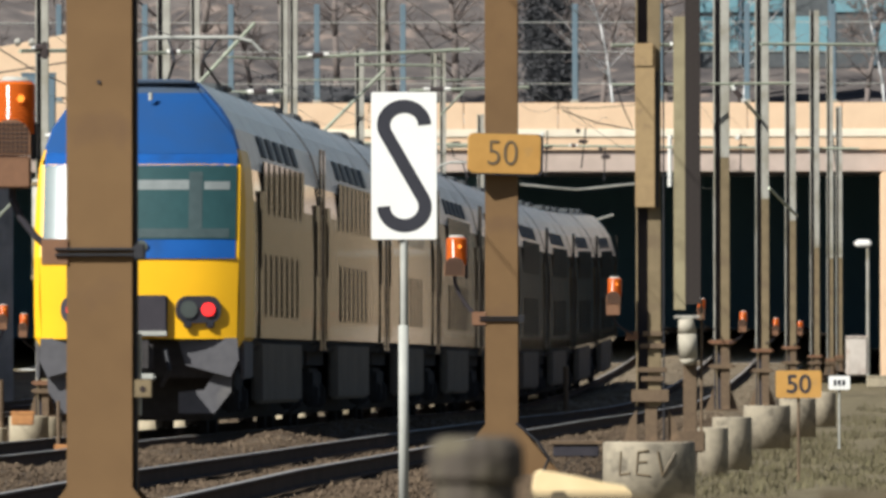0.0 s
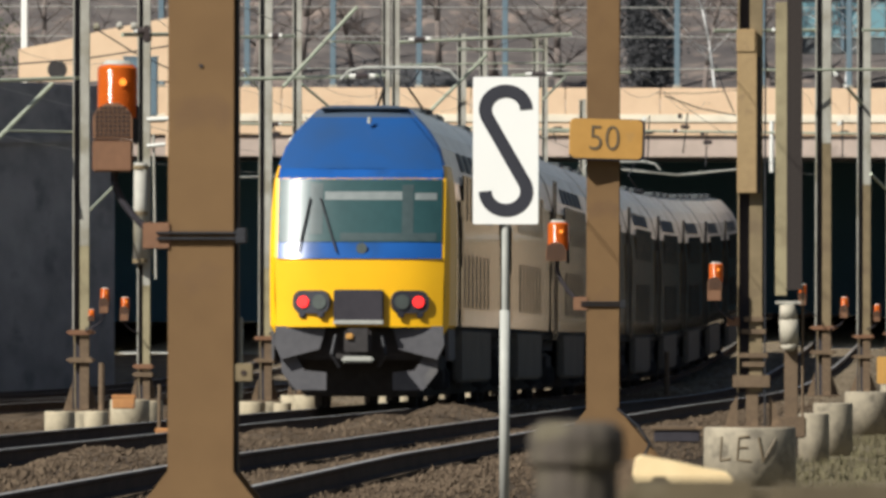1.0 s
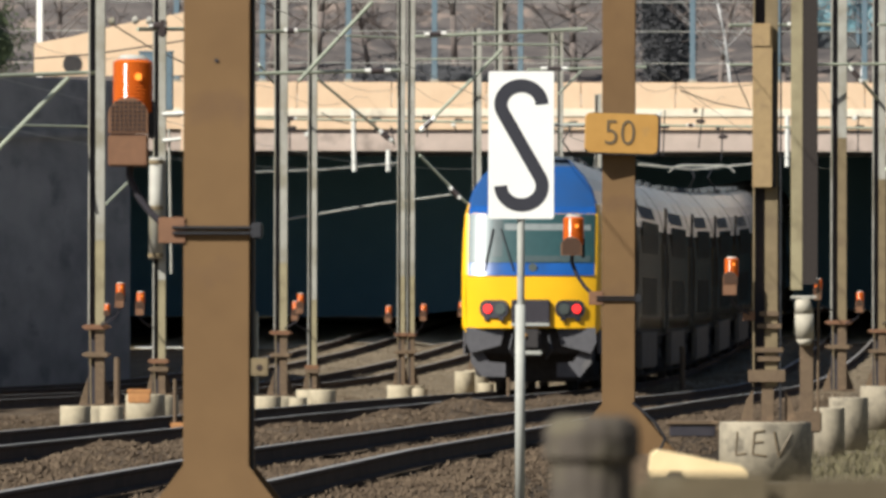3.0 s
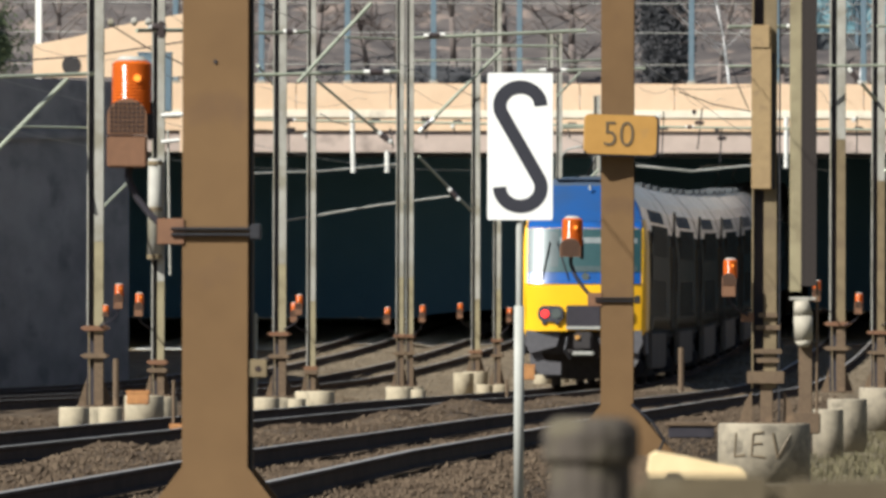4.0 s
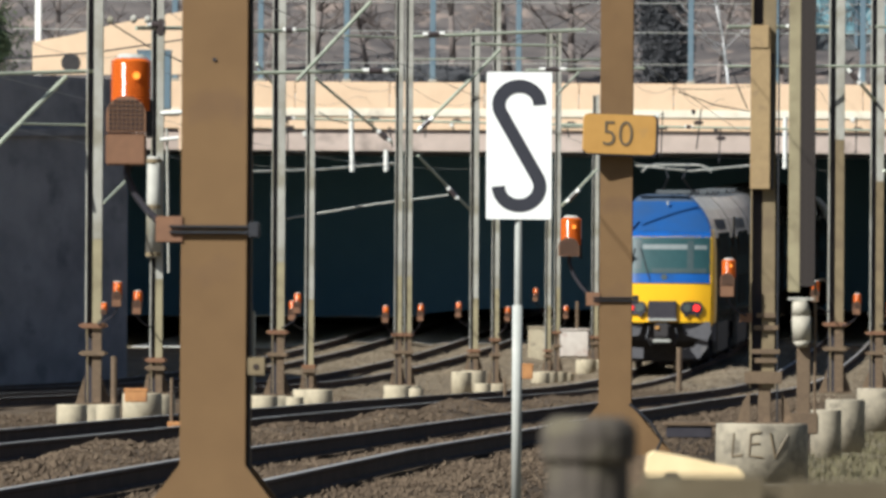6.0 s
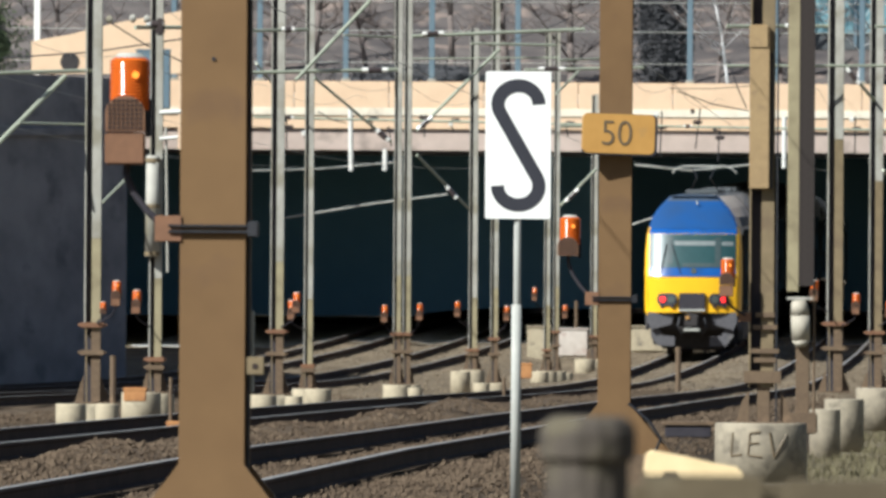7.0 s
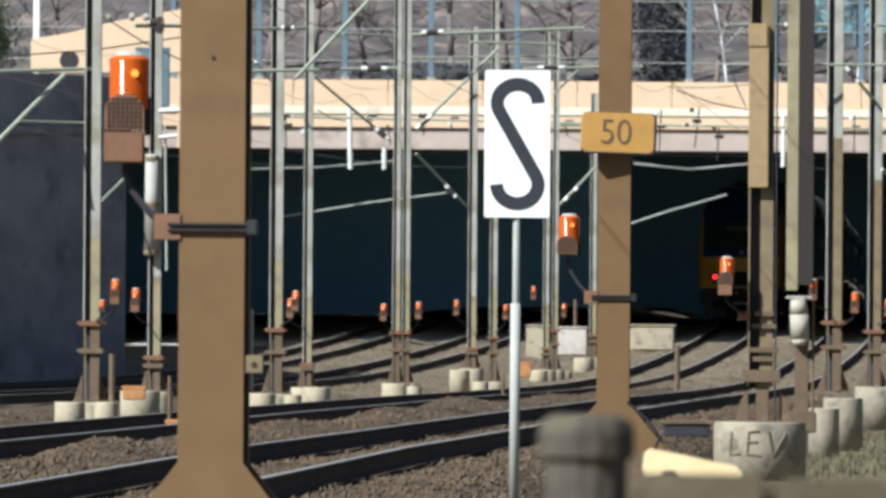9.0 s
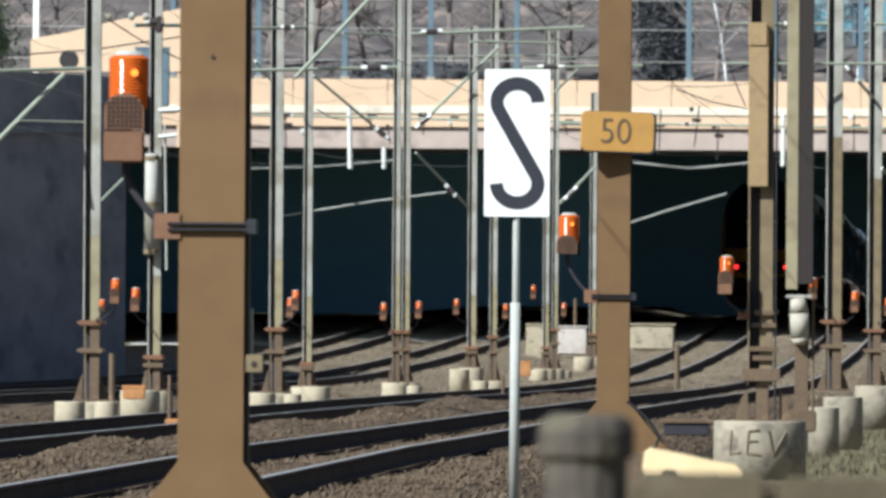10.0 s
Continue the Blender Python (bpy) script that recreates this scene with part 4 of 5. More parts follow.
lone("line_clamp", cube((-4.321, 231.00, 5.511), (0.14, 0.1, 0.26), 0.03), INSUL, "black line clamp at the mast", "clamp")
_t = thing("cable_trough", "dark lidded cable trough lying on the ballast", "cable trough", at=(3.022, 188.00, -0.147))
part("lid", cube((0, 0, 0.03), (0.64, 0.5, 0.05), 0.01), RUSTY, _t)
part("trough", cube((0, 0, -0.07), (0.56, 0.45, 0.14), 0.01), WEB, _t)
cable([(1.561, 128.50, 0.498), (1.742, 128.50, 0.342), (1.837, 128.50, 0.200), (1.789, 128.50, 0.090)], 0.012, "black cable at the mast foot", DARKMETAL)
_w = thing("lineside_lamp", "small white lineside lamp on a post", "lamp", at=(16.026, 455.00, -0.248))
part("post", rod((0, 0, -0.2), (0, 0, 4.0), 0.05), GALV, _w)
part("head", cube((-0.15, 0, 4.05), (0.5, 0.25, 0.22), 0.06), WHITE, _w)


# ---- small things by the line ----
def low_sign(at, w, h, base, body, material, ink, label):
    s = thing("low_sign", label, "sign", "low signs by the line", at=at)
    part("plate", prism(bmesh.new(), rounded(w, h, 0.03), -0.03, 0.0), material, s)
    if body:
        text(body, h * 0.95, ink, s, (0, -0.033, -0.01), "numerals", 1.0, 0.004, "dark figures 50")
    else:
        for i in range(3):
            part("bar", cube((-w * 0.2 + i * w * 0.2, -0.033, 0), (w * 0.13, 0.006, h * 0.4)), ink, s, "unreadable dark mark")
    part("post", rod((0, 0.03, -base), (0, 0.03, h * 0.3), 0.02), RUSTY if body else GREYPOST, s)
    return s


low_sign((6.255, 204.00, 0.54), 0.610, 0.365, 1.293, "50", SIGNYEL, INK, "small yellow speed sign on a rusty post")
low_sign((9.033, 271.00, 0.315), 0.38, 0.245, 1.175, "", WHITE, INK, "small white plate with dark marks on a thin post")


def block(at, size, material, label, category, group=""):
    b = thing(category.replace(" ", "_"), label, category, group, at=at)
    part("body", cube((0, 0, size[2] / 2), size, min(size) * 0.08), material, b)
    part("lid", cube((0, 0, size[2] + 0.01), (size[0] * 1.05, size[1] * 1.05, 0.05), 0.01), material, b)
    return b


block((15.172, 440.00, -0.102), (0.62, 0.6, 1.12), STAINED, "weathered white lineside cabinet", "cabinet")
block((15.416, 430.00, -0.400), (0.6, 0.6, 0.3), CONCRETE, "low yellowish concrete block", "concrete block")
block((2.942, 470.00, -0.401), (0.72, 0.6, 1.1), CONCRETE, "pale concrete block by the mast", "concrete block", "pale blocks")
block((3.944, 465.00, -0.203), (0.95, 0.6, 0.85), STAINED, "whitewashed concrete block by the mast", "concrete block", "pale blocks")
block((6.568, 478.00, -0.085), (1.4, 0.9, 0.8), CONCRETE, "broad pale concrete box by the track", "concrete block", "pale blocks")
block((1.784, 330.00, -0.239), (0.28, 0.2, 0.3), TRACKBOX, "small orange-brown box by the track", "track box", "orange boxes")
block((-4.481, 222.00, -0.107), (0.33, 0.2, 0.17), TRACKBOX, "small orange track box on the ballast", "track box", "orange boxes")
block((-3.357, 190.00, -0.337), (0.17, 0.15, 0.16), TRACKBOX, "small orange track box on the ballast", "track box", "orange boxes")
for _p, _h, _r in (((-4.759, 220.00, 0.018), 0.55, 0.045), ((5.084, 330.00, -0.385), 0.85, 0.06), ((1.200, 300.00, -0.680), 0.6, 0.03), ((-3.392, 190.00, -0.351), 0.75, 0.022), ((4.073, 468.00, 0.308), 1.2, 0.05)):
    lone("marker_post", tube(bmesh.new(), (_p[0], _p[1], _p[2] - 0.3), (_p[0], _p[1], _p[2] + _h), _r, n=8), RUSTY, "short weathered marker post by the track", "marker post", "marker posts")


# ---- foreground ----
def foreground():
    d = 20.0
    w = thing("low_wall", "olive-brown weathered low wall with coping blocks", "wall", kind="structure")
    for i in range(9):
        x0 = 0.245 + i * 0.19
        h = 0.012 * noise.noise((i * 1.7, 0, 0))
        part("coping_block", cube((x0 + 0.095, d, 1.081 - 0.09 + h), (0.186, 0.2, 0.18), 0.015), LOWWALL, w)
    part("wall_body", cube((1.1, d, -0.05), (1.75, 0.16, 1.7), 0.01), LOWWALL, w)
    p = thing("stub_post", "dark weathered square post with mossy sides", "post", at=(0.187, 19.7, 0))
    part("shaft", turned([(0.056, -1.1), (0.054, 0.9), (0.053, 1.10)], 0.0, 14), WOODGREY, p)
    part("head", turned([(0.05, 1.098), (0.062, 1.106), (0.063, 1.138), (0.058, 1.152), (0.045, 1.16)], 0.0, 14), WOODGREY, p)
    rng = random.Random(4)
    bm = bmesh.new()
    for i in range(16):
        c = Vector((-0.03 + rng.uniform(-0.045, 0.045), -0.06 + rng.uniform(-0.03, 0.02), 1.02 - 0.014 * i))
        r = bmesh.ops.create_icosphere(bm, subdivisions=2, radius=rng.uniform(0.022, 0.036), matrix=Matrix.Translation(c))
        for v in r["verts"]:
            v.co += (v.co - c) * 0.5 * noise.noise(v.co * 45)
    box(bm, (-0.028, -0.06, 0.0), (0.07, 0.07, 2.0), 0.02)
    tagged(part("moss", bm, LOWWALL, p, "mossy lumps on the post's side"), kind="stuff")
    part("rear_block", cube((0.79, 42.3, -0.09), (0.42, 0.5, 1.81), 0.02), LOWWALL, w)
    b = thing("sandy_slab", "sunlit sandy-yellow broken slab lying on a block", "slab", at=(0.69, 42.0, 0.86))
    pts = [(-0.135, -0.005), (-0.128, 0.038), (-0.112, 0.048), (-0.02, 0.032), (0.06, 0.014), (0.118, 0.004), (0.135, -0.012), (0.132, -0.045), (0.08, -0.045), (0.074, -0.022), (0.058, -0.022), (0.05, -0.034), (-0.035, -0.022), (-0.05, -0.008), (-0.08, -0.008), (-0.09, -0.02), (-0.13, -0.022)]
    bm = prism(bmesh.new(), [(x, z) for x, z in pts], -0.16, 0.16)
    part("slab", bm, SANDSLAB, b)


foreground()


# ---- behind the bridge ----
def bank():
    bm = bmesh.new()
    xs = [-60 + 3 * i for i in range(60)]
    rows = []
    for k, (d, z) in enumerate(((502, 8.3), (512, 8.6), (520, 10.0), (532, 14), (545, 20), (560, 26))):
        rows.append([bm.verts.new((x, d + 2 * noise.noise((x * 0.2, k, 0)), z + (0 if k < 1 else 1.2 * noise.noise((x * 0.15, k * 0.7, 5))))) for x in xs])
    for a, b in zip(rows, rows[1:]):
        for j in range(len(xs) - 1):
            bm.faces.new((a[j], a[j + 1], b[j + 1], b[j]))
    return lone("backdrop", bm, BANK, "brown wooded bank beyond the bridge", "bank", kind="structure", smooth=True)



def mirrored_bank():
    """Unseen brown slope added far right of the line, up to the bridge, for the train side to mirror."""
    bm = bmesh.new()
    ds = list(range(300, 496, 6))
    prof = ((6.5, -0.6), (8.5, 0.6), (11, 2.6), (15, 5.0), (22, 7.0), (40, 7.5))
    rows = [[bm.verts.new((o + SLOPE * d, d, z + 0.3 * noise.noise((o * 0.4, d * 0.1, 9)))) for o, z in prof] for d in ds]
    for a, b in zip(rows, rows[1:]):
        for j in range(len(prof) - 1):
            bm.faces.new((a[j], a[j + 1], b[j + 1], b[j]))
    return lone("bank", bm, BANK, "added brown slope beyond view, mirrored by the train side", "bank", kind="structure", smooth=True)


bank()
mirrored_bank()


def tree(at, h, r, seed, material, lean=0.0):
    """A bare tree: tapered trunk, limbs and a haze of twigs."""
    rng = random.Random(seed)
    t = thing("tree", "bare winter tree with grey limbs and fine twigs", "tree", "bare trees beyond the bridge", at=at)
    tr, tw = bmesh.new(), bmesh.new()
    p, d = Vector((0, 0, 0)), Vector((lean, 0, 1)).normalized()
    stem = [p.copy()]
    for i in range(6):
        q = p + d * (h / 6)
        tube(tr, p, q, r * (1 - i / 7), r * (1 - (i + 1) / 7), 7)
        d = (d + Vector((rng.uniform(-.12, .12), rng.uniform(-.12, .12), 0))).normalized()
        p = q
        stem.append(p.copy())
    for i in range(16):
        k = rng.uniform(0.2, 0.98) * 6
        a = stem[int(k)].lerp(stem[min(int(k) + 1, 6)], k % 1)
        ang = rng.uniform(0, 6.28)
        b = a + Vector((math.cos(ang), math.sin(ang) * 0.5, rng.uniform(0.3, 1.0))) * rng.uniform(0.8, 2.4)
        tube(tr, a, b, r * 0.28, r * 0.10, 5)
        for j in range(16):
            s = a.lerp(b, rng.uniform(0.2, 1))
            e = s + Vector((rng.uniform(-1, 1), rng.uniform(-.5, .5), rng.uniform(-.2, 1.0))) * rng.uniform(0.4, 1.1)
            tube(tw, s, e, 0.016, 0.006, 4)
    part("trunk", tr, material, t, "", True)
    tagged(part("crown", tw, TWIG, t), kind="stuff")
    return t


_rng = random.Random(5)
for _i in range(26):
    _x = -17 + _i * 1.75 + _rng.uniform(-.6, .6)
    if _x > 12 and _i % 2:
        continue
    _y = 504 + _rng.uniform(0, 12)
    tree((_x, _y, 8.2), _rng.uniform(6, 9), _rng.uniform(0.08, 0.2), _i, BARK, _rng.uniform(-.15, .15))
for _x, _lean in ((9.3, -0.12), (18.2, -0.1), (13.5, 0.1)):
    tree((_x, 500, 8.3), 6, 0.05, int(_x), BARKPALE, _lean)


def shrub(at, size, n, material, seed, label):
    """An evergreen of many small leaf blades."""
    rng = random.Random(seed)
    s = thing("shrub", label, "shrub", at=at)
    bm = bmesh.new()
    for i in range(n):
        v = Vector((rng.gauss(0, 0.45), rng.gauss(0, 0.45), rng.gauss(0, 0.45)))
        v = Vector((v.x * size[0], v.y * size[1], v.z * size[2] + size[2] * 0.9))
        a = Vector((rng.uniform(-1, 1), rng.uniform(-1, 1), rng.uniform(-1, 1))).normalized() * rng.uniform(0.05, 0.11)
        b = a.orthogonal().normalized() * 0.035
        bm.faces.new([bm.verts.new(v + k) for k in (a, b, -a, -b)])
    part("crown", bm, material, s)
    bm = bmesh.new()
    bmesh.ops.create_icosphere(bm, subdivisions=4, radius=1.0)
    for v in bm.verts:
        k = 0.75 * (1 + 0.5 * noise.noise(v.co * 2.2 + Vector((seed, 0, 0))))
        v.co = Vector((v.co.x * size[0] * k, v.co.y * size[1] * k, v.co.z * size[2] * k + size[2] * 0.9))
    part("inner_growth", bm, material, s, "", True)
    part("stem", rod((0, 0, -0.5), (0, 0, size[2]), 0.06, 0.03), BARK, s)
    return s


shrub((-15.6, 494, 8.0), (1.7, 1.0, 1.9), 8000, LEAF, 1, "dense green ivy-like shrub by the wing wall")
DARKLEAF = mat("dark_conifer", (0.075, 0.073, 0.075), (0.06, 0.061, 0.064), 0.9, spec=0.05)
shrub((7.2, 503, 8.3), (0.8, 0.6, 2.6), 26000, DARKLEAF, 2, "dark grey conifer beyond the bridge")
shrub((-1.0, 503, 8.1), (3.0, 0.6, 0.7), 2600, DARKLEAF, 3, "low dark undergrowth beyond the bridge")


def glass_house():
    g = thing("glazed_building", "blue-green glazed building beyond the bridge", "building")
    x0 = 12.250
    part("wall", cube((x0 + 4.5, 512, 11.8), (9.4, 0.6, 3.6), 0.02), TROOFDARK, g)
    for i in range(6):
        for k in range(2):
            if (i + k) % 4 != 3:
                p = part("pane", cube((x0 + 0.75 + i * 1.5, 511.66, 11.15 + k * 1.3), (1.36, 0.06, 1.16), 0.01), TEAL, g)
    for i in range(7):
        part("mullion", cube((x0 + i * 1.5, 511.6, 11.8), (0.1, 0.12, 3.4)), BLUEPOST, g)


glass_house()

for _i in range(-1, 10):
    _f = thing("fence_post", "blue-grey steel post on the bridge parapet", "fence post", "posts on the bridge", at=(-5.977 + _i * 2.775, BD + 0.25, 8.552))
    part("shaft", cube((0, 0, 1.6), (0.18, 0.14, 3.2), 0.012), BLUEPOST, _f)
    part("foot", cube((0, 0, 0.05), (0.28, 0.2, 0.1), 0.01), GALV, _f)
for _z in (0.62, 1.65, 2.6):
    lone("fence_wire", rod((-14, BD + 0.2, 8.552 + _z), (32, BD + 0.2, 8.552 + _z), 0.013, n=6), GREYPOST, "thin rail between the posts on the bridge", "fence rail", "rails on the bridge")
lone("white_post", cube((-13.023, 487, 10.5), (0.2, 0.2, 4.5), 0.02), WHITE, "white post above the wing wall", "post")
block((-8.982, 470.00, 7.343), (1.05, 0.4, 1.8), BLUEPOST, "pale blue switch cabinet by the mast", "cabinet")


# ---- the train ----
HALF = [(1.30, 0.98), (1.40, 1.15), (1.41, 1.6), (1.41, 2.22), (1.41, 2.46), (1.40, 3.0), (1.37, 3.42), (1.31, 3.66), (1.22, 3.95), (1.05, 4.22), (0.86, 4.43), (0.72, 4.57), (0.36, 4.635)]


def shell(bm, y0, y1, lo, hi):
    """The hull between two distances, from one point of the section to another, on both sides."""
    for s in (-1, 1):
        a = [bm.verts.new((s * x, y0, z)) for x, z in HALF[lo:hi + 1]]
        b = [bm.verts.new((s * x, y1, z)) for x, z in HALF[lo:hi + 1]]
        for i in range(len(a) - 1):
            bm.faces.new((a[i], b[i], b[i + 1], a[i + 1]) if s > 0 else (a[i + 1], b[i + 1], b[i], a[i]))
    return bm


def hull_end(bm, y):
    vs = [bm.verts.new((x, y, z)) for x, z in HALF] + [bm.verts.new((-x, y, z)) for x, z in HALF[::-1]]
    bm.faces.new(vs)
    return bm


def hull(c, y0, y1):
    part("body", shell(bmesh.new(), y0, y1, 0, 6), TSIDE, c, "cream-yellow body side, darkened to a shaded tone")
    for y in (y0, y1):
        part("body_end", hull_end(bmesh.new(), y), BOGIE, c, "dark coach end")
    part("roof_slope", shell(bmesh.new(), y0, y1, 6, 11), TROOF, c, "pale grey sloping roof side")
    bm = bmesh.new()
    sec = [(0.72, 4.572), (0.36, 4.637), (-0.36, 4.637), (-0.72, 4.572)]
    prism(bm, [(0.72, 4.50)] + sec + [(-0.72, 4.50)], y0, y1)
    part("roof_top", bm, TROOFDARK, c, "dark flat roof top")
    part("underfloor_gear", cube((0, (y0 + y1) / 2, 0.42), (1.9, y1 - y0 - 1.2, 0.76), 0.05), BOGIE, c)
    part("underframe", cube((0, (y0 + y1) / 2, 0.9), (2.3, y1 - y0 - 0.3, 0.25)), BOGIE, c)


def running_gear(c, ys):
    for y in ys:
        part("bogie_frame", cube((0, y, 0.48), (2.3, 3.2, 0.5), 0.06), BOGIE, c)
        for k in (-1.25, 1.25):
            for s in (-1, 1):
                part("wheel", rod((s * 0.68, y + k, 0.31), (s * 0.80, y + k, 0.31), 0.46, n=20), BOGIE, c)
                part("axle_box", cube((s * 1.12, y + k, 0.31), (0.2, 0.35, 0.35), 0.04), BOGIE, c)


def windows(c, ys, zlo, h, w, tilt=0.0, x=1.412):
    first = None
    for y in ys:
        for s in (-1, 1):
            if first is None:
                first = part("window", cube((0, 0, 0), (0.03, w, h), 0.006), TWIN, c, "dark window")
                o = first
            else:
                o = new("window", first.data)
                o.parent = c
            o.matrix_basis = pose(s * x, y, zlo + h / 2, 0, -s * tilt, 0)


def coach_parts(c, y0, y1, cab):
    hull(c, y0 + (3.2 if cab else 0), y1)
    mid = (y0 + y1) / 2
    running_gear(c, (y0 + 3.9, y1 - 3.9))
    yy = [y0 + 6.6 + 1.72 * i for i in range(8)]
    windows(c, yy, 2.85, 0.72, 1.05, 0.0, 1.40)
    windows(c, [y + 0.4 for y in yy[:7]], 1.45, 0.85, 1.0)
    for s in (-1, 1):
        part("lower_deck", cube((s * 1.30, mid, 0.68), (0.16, y1 - y0 - 12.5, 0.86), 0.04), TSKIRTSIDE, c, "grey lower deck side")
        for y in (y0 + 5.2 if cab else y0 + 1.6, y1 - 1.6):
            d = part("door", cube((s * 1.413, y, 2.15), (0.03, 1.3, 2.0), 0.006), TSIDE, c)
            part("door_window", cube((s * 1.43, y, 2.5), (0.02, 0.8, 0.8), 0.004), TWIN, d)
        for y in (y0 + 0.25, y1 - 0.25):
            if not (cab and y < mid):
                part("end_post", cube((s * 1.405, y, 2.5), (0.03, 0.34, 3.0)), TWIN, c, "dark gangway edge")
    part("gangway", cube((0, y1 + 0.35, 2.5), (1.9, 0.75, 2.8), 0.05), BOGIE, c, "black gangway bellows")
    for k in range(1 if cab else 0, 3):
        part("roof_box", cube((0, y0 + 6 + k * 7, 4.69), (1.0, 2.4, 0.12), 0.03), TROOFDARK, c)
    for k in range(5):
        for s in (-1, 1):
            o = part("roof_window", cube((0, 0, 0), (0.03, 1.3, 0.30), 0.004), TROOFDARK, c, "dark curved upper pane")
            o.matrix_basis = pose(s * 1.285, y0 + 8 + k * 2.6, 3.79, 0, -s * 17, 0)


def pantograph(c, y):
    p = part("pantograph", cube((0, y, 4.72), (1.1, 1.6, 0.08), 0.02), DARKMETAL, c, "pantograph with pale horns")
    for k in (-1, 1):
        part("lower_arm", rod((k * 0.4, y + 0.7, 4.75), (k * 0.2, y - 0.8, 5.1), 0.02), DARKMETAL, p)
        part("upper_arm", rod((k * 0.2, y - 0.8, 5.1), (k * 0.35, y + 0.5, 5.44), 0.016), DARKMETAL, p)
    bm = rod((-0.62, y + 0.5, 5.46), (0.62, y + 0.5, 5.46), 0.03)
    for s in (-1, 1):
        tube(bm, (s * 0.62, y + 0.5, 5.46), (s * 0.85, y + 0.5, 5.40), 0.026)
        tube(bm, (s * 0.85, y + 0.5, 5.40), (s * 0.98, y + 0.5, 5.26), 0.022)
    part("bow", bm, GREYPOST, p, "pale collector bow")


def setback(x, z):
    """How far the cab's front lies behind its foremost point."""
    b = 0.12 * (x / 1.4) ** 2 + 0.18 * (x / 1.4) ** 4
    if z > 3.46:
        return b + 0.52 + 1.25 * (z - 3.46) / 1.1
    if z > 2.2:
        return b + 0.52 * (z - 2.2) / 1.26
    return b


def front_sheet(z0, z1, w0, w1, out=0.0, nz=4, nx=14):
    bm = bmesh.new()
    rows = []
    for k in range(nz + 1):
        z = z0 + (z1 - z0) * k / nz
        w = w0 + (w1 - w0) * k / nz
        rows.append([bm.verts.new((w * (2 * i / nx - 1), setback(w * (2 * i / nx - 1), z) - out, z)) for i in range(nx + 1)])
    for a, b in zip(rows, rows[1:]):
        for i in range(nx):
            bm.faces.new((a[i], a[i + 1], b[i + 1], b[i]))
    return bm


def on_front(x, z, out):
    return Vector((x, setback(x, z) - out, z))


def cab(c):
    """The driving end that faces the camera."""
    bm = front_sheet(1.13, 2.22, 1.30, 1.33)
    part("front_panel", bm, TYEL, c, "bright yellow front panel", True)
    part("mask_lower", front_sheet(2.20, 2.47, 1.285, 1.285, 0.012), TBLUE, c, "blue band below the windscreen", True)
    part("front_post", front_sheet(2.22, 3.46, 1.33, 1.33, 0.0), TYEL, c, "", True)
    part("windscreen", front_sheet(2.46, 3.44, 1.285, 1.285, 0.022, 6, 20), TGLASS, c, "large tinted curved windscreen", True)
    bm = front_sheet(3.42, 3.62, 1.285, 1.285, 0.014, 2)
    part("mask_brow", bm, TBLUE, c, "", True)
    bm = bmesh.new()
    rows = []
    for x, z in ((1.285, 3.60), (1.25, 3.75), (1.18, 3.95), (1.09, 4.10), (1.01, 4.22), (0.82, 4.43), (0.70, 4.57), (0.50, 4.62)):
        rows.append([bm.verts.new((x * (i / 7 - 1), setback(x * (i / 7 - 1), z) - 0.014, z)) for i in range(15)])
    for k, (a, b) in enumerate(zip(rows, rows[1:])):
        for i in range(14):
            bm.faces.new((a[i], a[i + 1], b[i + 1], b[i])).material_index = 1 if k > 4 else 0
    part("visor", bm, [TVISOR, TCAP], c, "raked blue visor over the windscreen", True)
    # flanks of the cab from the front's edge back to the hull
    bm = bmesh.new()
    for s in (-1, 1):
        rows = []
        for x, z in HALF[:12]:
            w = 1.30 if z < 1.2 else 1.33 if z < 3.5 else x - 0.04
            y = setback(w, z)
            rows.append([bm.verts.new((s * w, y, z)), bm.verts.new((s * x, y + 0.12, z)), bm.verts.new((s * x, 3.2, z))])
        for a, b in zip(rows, rows[1:]):
            for i in range(2):
                f = bm.faces.new((a[i], a[i + 1], b[i + 1], b[i]) if s > 0 else (b[i], b[i + 1], a[i + 1], a[i]))
                f.material_index = 0 if a[0].co.z < 3.5 else 1 if i == 1 else 2
    part("cab_side", bm, [TYEL, TROOF, TBLUE], c, "yellow cab side", False)
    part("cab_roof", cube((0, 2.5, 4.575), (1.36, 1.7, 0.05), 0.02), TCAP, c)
    part("antenna", rod((0.10, 1.38, 4.33), (0.10, 1.38, 4.43), 0.03), GREYPOST, c)
    # pale bands, pillars and desk laid as patches on the glass
    def patch(xa, xb, za, zb, out=0.026):
        bm = bmesh.new()
        low = [bm.verts.new(on_front(xa + (xb - xa) * i / 8, za, out)) for i in range(9)]
        top = [bm.verts.new(on_front(xa + (xb - xa) * i / 8, zb, out)) for i in range(9)]
        for i in range(8):
            bm.faces.new((low[i], low[i + 1], top[i + 1], top[i]))
        return bm
    part("blind", patch(-0.55, 0.66, 3.12, 3.25), SCREEN, c, "pale band across the windscreen", True)
    part("blind", patch(0.86, 1.2, 3.12, 3.23), SCREEN, c, "pale band across the windscreen", True)
    part("window_pillar", patch(0.66, 0.84, 2.55, 3.36), SCREENDARK, c, "inner pillar seen in the windscreen", True)
    part("window_pillar", patch(-0.78, -0.58, 2.58, 3.38), SCREENDARK, c, "inner pillar seen in the windscreen", True)
    part("desk", patch(-0.3, 1.2, 2.48, 2.60), SCREENDARK, c, "driver's desk seen through the glass", True)
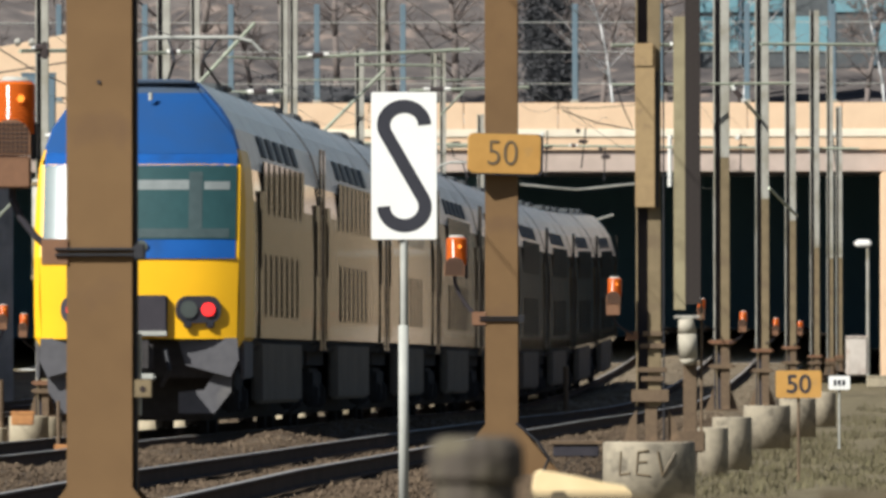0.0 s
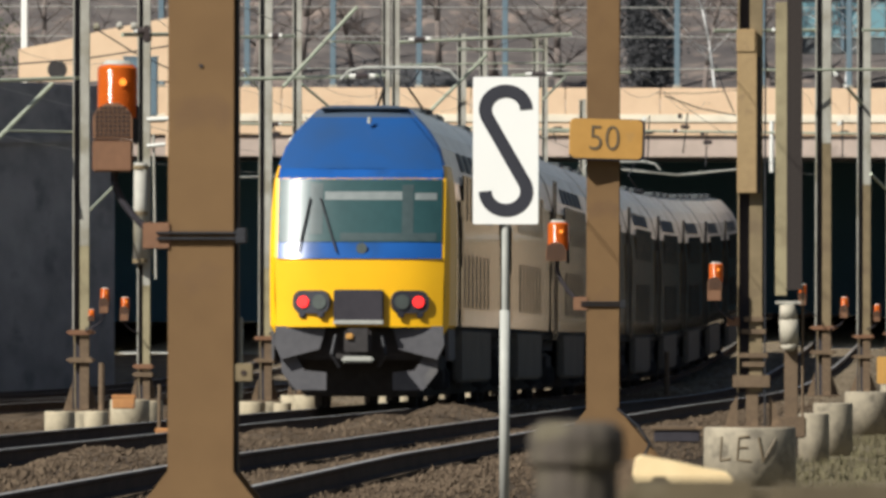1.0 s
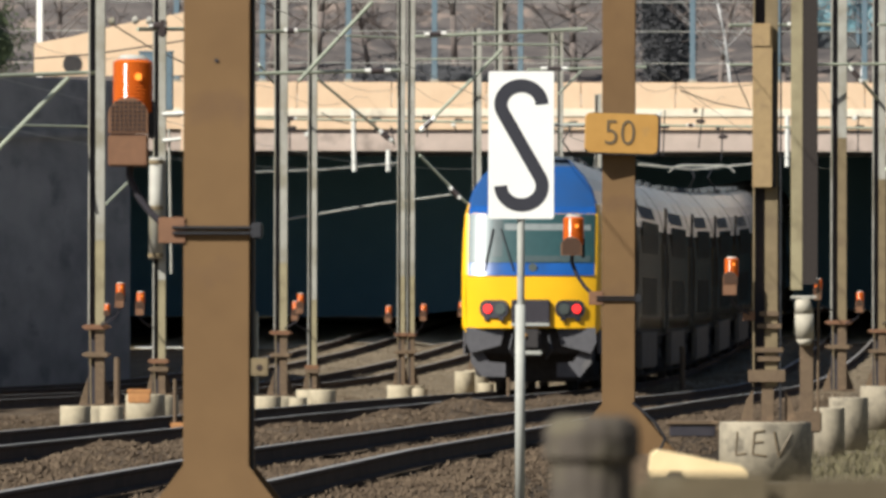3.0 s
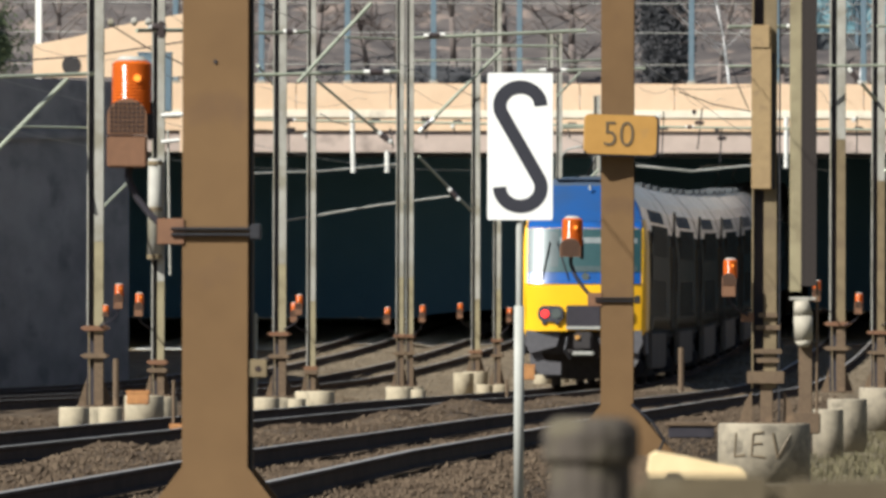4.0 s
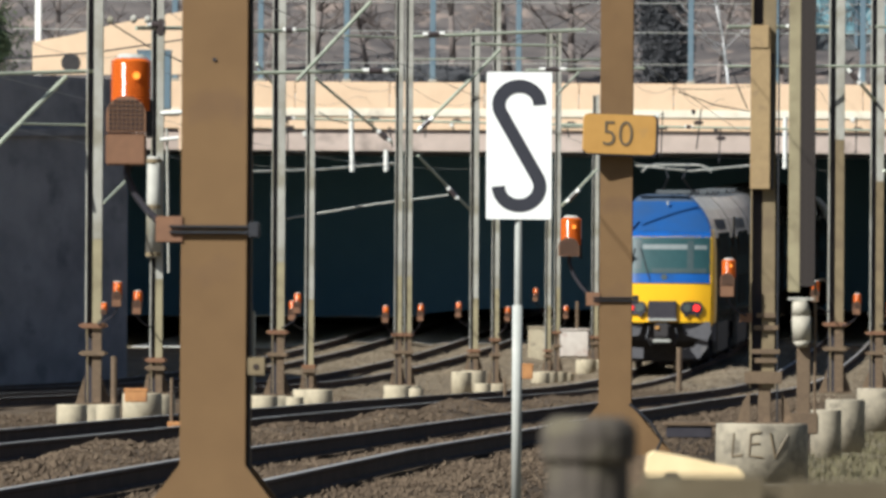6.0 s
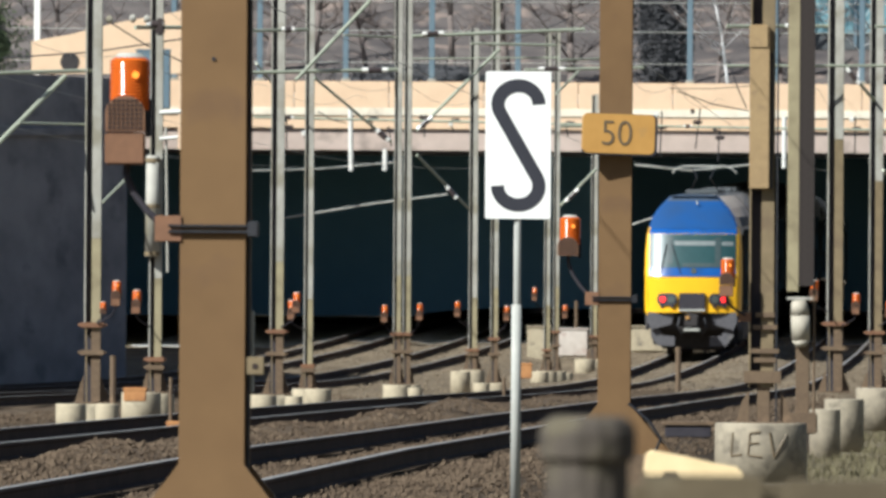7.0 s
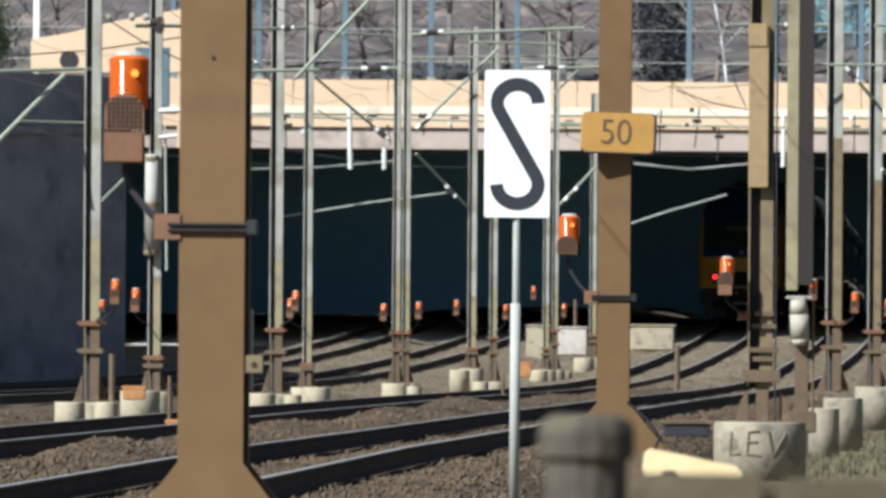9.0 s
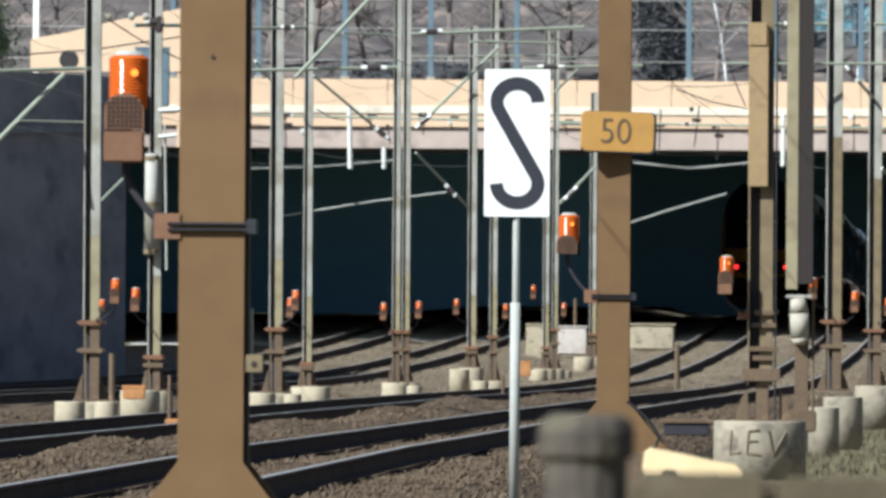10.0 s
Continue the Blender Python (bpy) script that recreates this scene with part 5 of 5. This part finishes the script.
    part("centre_lamp", rod(on_front(0.04, 2.36, 0.05), on_front(0.04, 2.36, 0.0), 0.085, n=18), LAMPGLASS, c, "small round lamp on the blue band")
    for x0, x1 in ((-0.95, -0.78), (-0.35, -0.62)):
        part("wiper", rod(on_front(x0, 2.3, 0.06), on_front(x1, 3.15, 0.06), 0.014, n=6), DARKMETAL, c, "black wiper")
    for s in (-1, 1):
        o = part("lamp_housing", prism(bmesh.new(), rounded(0.60, 0.36, 0.15), -0.05, 0.08), INK, c, "black rounded lamp housing")
        o.matrix_basis = Matrix.Translation(on_front(s * 0.765 + 0.03, 1.52, 0.0)) @ Matrix.Rotation(s * radians(16), 4, "Z")
        part("tail_lamp", rod((s * 0.125, -0.075, 0.0), (s * 0.125, -0.04, 0.0), 0.09, n=20), REDLAMP, o, "lit red tail lamp")
        part("head_lamp", rod((-s * 0.14, -0.07, 0.0), (-s * 0.14, -0.04, 0.0), 0.115, n=20), LAMPGLASS, o, "unlit headlamp")
        for k in (-0.15, 0.16):
            part("lamp_foot", cube((k, -0.03, -0.20), (0.11, 0.06, 0.10), 0.02), INK, o)
    part("hatch", cube((0, -0.02, 1.44), (0.78, 0.14, 0.54), 0.02), WEB, c, "dark grey coupler hatch")
    part("hatch_edge", cube((0, -0.06, 1.20), (0.78, 0.14, 0.07), 0.01), GREYPOST, c)
    # skirts, plough and coupler
    for s in (-1, 1):
        bm = prism(bmesh.new(), [(s * 0.52, 1.14), (s * 1.31, 1.14), (s * 1.33, 0.85), (s * 1.22, 0.62), (s * 0.62, 0.78)], 0.16, 0.9)
        part("skirt", bm, TSKIRT, c, "scuffed grey skirt")
        bm = prism(bmesh.new(), [(s * 0.52, 0.14), (s * 1.0, 0.14), (s * 1.22, 0.42), (s * 1.24, 0.80), (s * 1.05, 0.75), (s * 0.86, 0.45), (s * 0.52, 0.42)], 0.30, 0.42)
        part("plough", bm, TSKIRT, c, "grey track guard")
        part("hose", tube(rod((s * 0.36, 0.05, 1.0), (s * 0.42, -0.02, 0.7), 0.03), (s * 0.42, -0.02, 0.7), (s * 0.3, 0.05, 0.5), 0.03), DARKMETAL, c)
        part("side_skirt", cube((s * 1.36, 1.8, 0.85), (0.06, 2.6, 0.5), 0.02), TSKIRT, c)
    part("coupler", rod((0, -0.25, 0.88), (0, 0.8, 0.88), 0.13, n=14), BOGIE, c)
    part("coupler_head", cube((0, -0.32, 0.9), (0.42, 0.3, 0.42), 0.05), BOGIE, c)
    part("coupler_plate", cube((0, -0.36, 0.62), (0.5, 0.2, 0.10), 0.03), GREYPOST, c, "worn bright coupler plate")
    part("coupler_valve", cube((-0.12, -0.49, 0.98), (0.12, 0.05, 0.1), 0.02), SIGNYEL, c, "yellow valve")
    part("buffer_beam", cube((0, 0.5, 0.86), (2.2, 0.3, 0.5), 0.03), BOGIE, c)
    part("underfloor_gear", cube((0, 2.4, 0.42), (1.9, 2.4, 0.76), 0.05), BOGIE, c)


LEN = 26.2
def train():
    cars = []
    c = tagged(new("power_car"), "yellow and blue double-deck driving car with red tail lamps", "train car", "double-deck train")
    coach_parts(c, 0.0, LEN - 0.8, True)
    cab(c)
    pantograph(c, 14.5)
    cars.append(c)
    k = tagged(new("coach"), "cream double-deck coach with pale roof and dark windows", "train car", "double-deck train")
    coach_parts(k, 0.0, LEN - 0.8, False)
    cars.append(k)
    for i in range(2, 9):
        cars.append(copy_thing(k, Matrix()))
    pantograph(cars[5], 18.0)
    return cars


CARS = train()


def motions():
    """The train draws away at an even speed along its track."""
    for i, c in enumerate(CARS):
        rows = []
        for k in range(41):
            t = k * 0.25
            d = 203 + 35.5 * t + i * LEN
            a, b = spot(TRACKS[1], d + 4), spot(TRACKS[1], d + LEN - 4.8)
            u = (b - a).normalized()
            tilt = math.degrees(math.asin(u.z))
            p = a - u * 4
            rows.append((t, pose(p.x, p.y, p.z + 0.15, tilt, 0, -math.degrees(math.atan2(u.x, u.y)))))
        walk(c, rows)


motions()
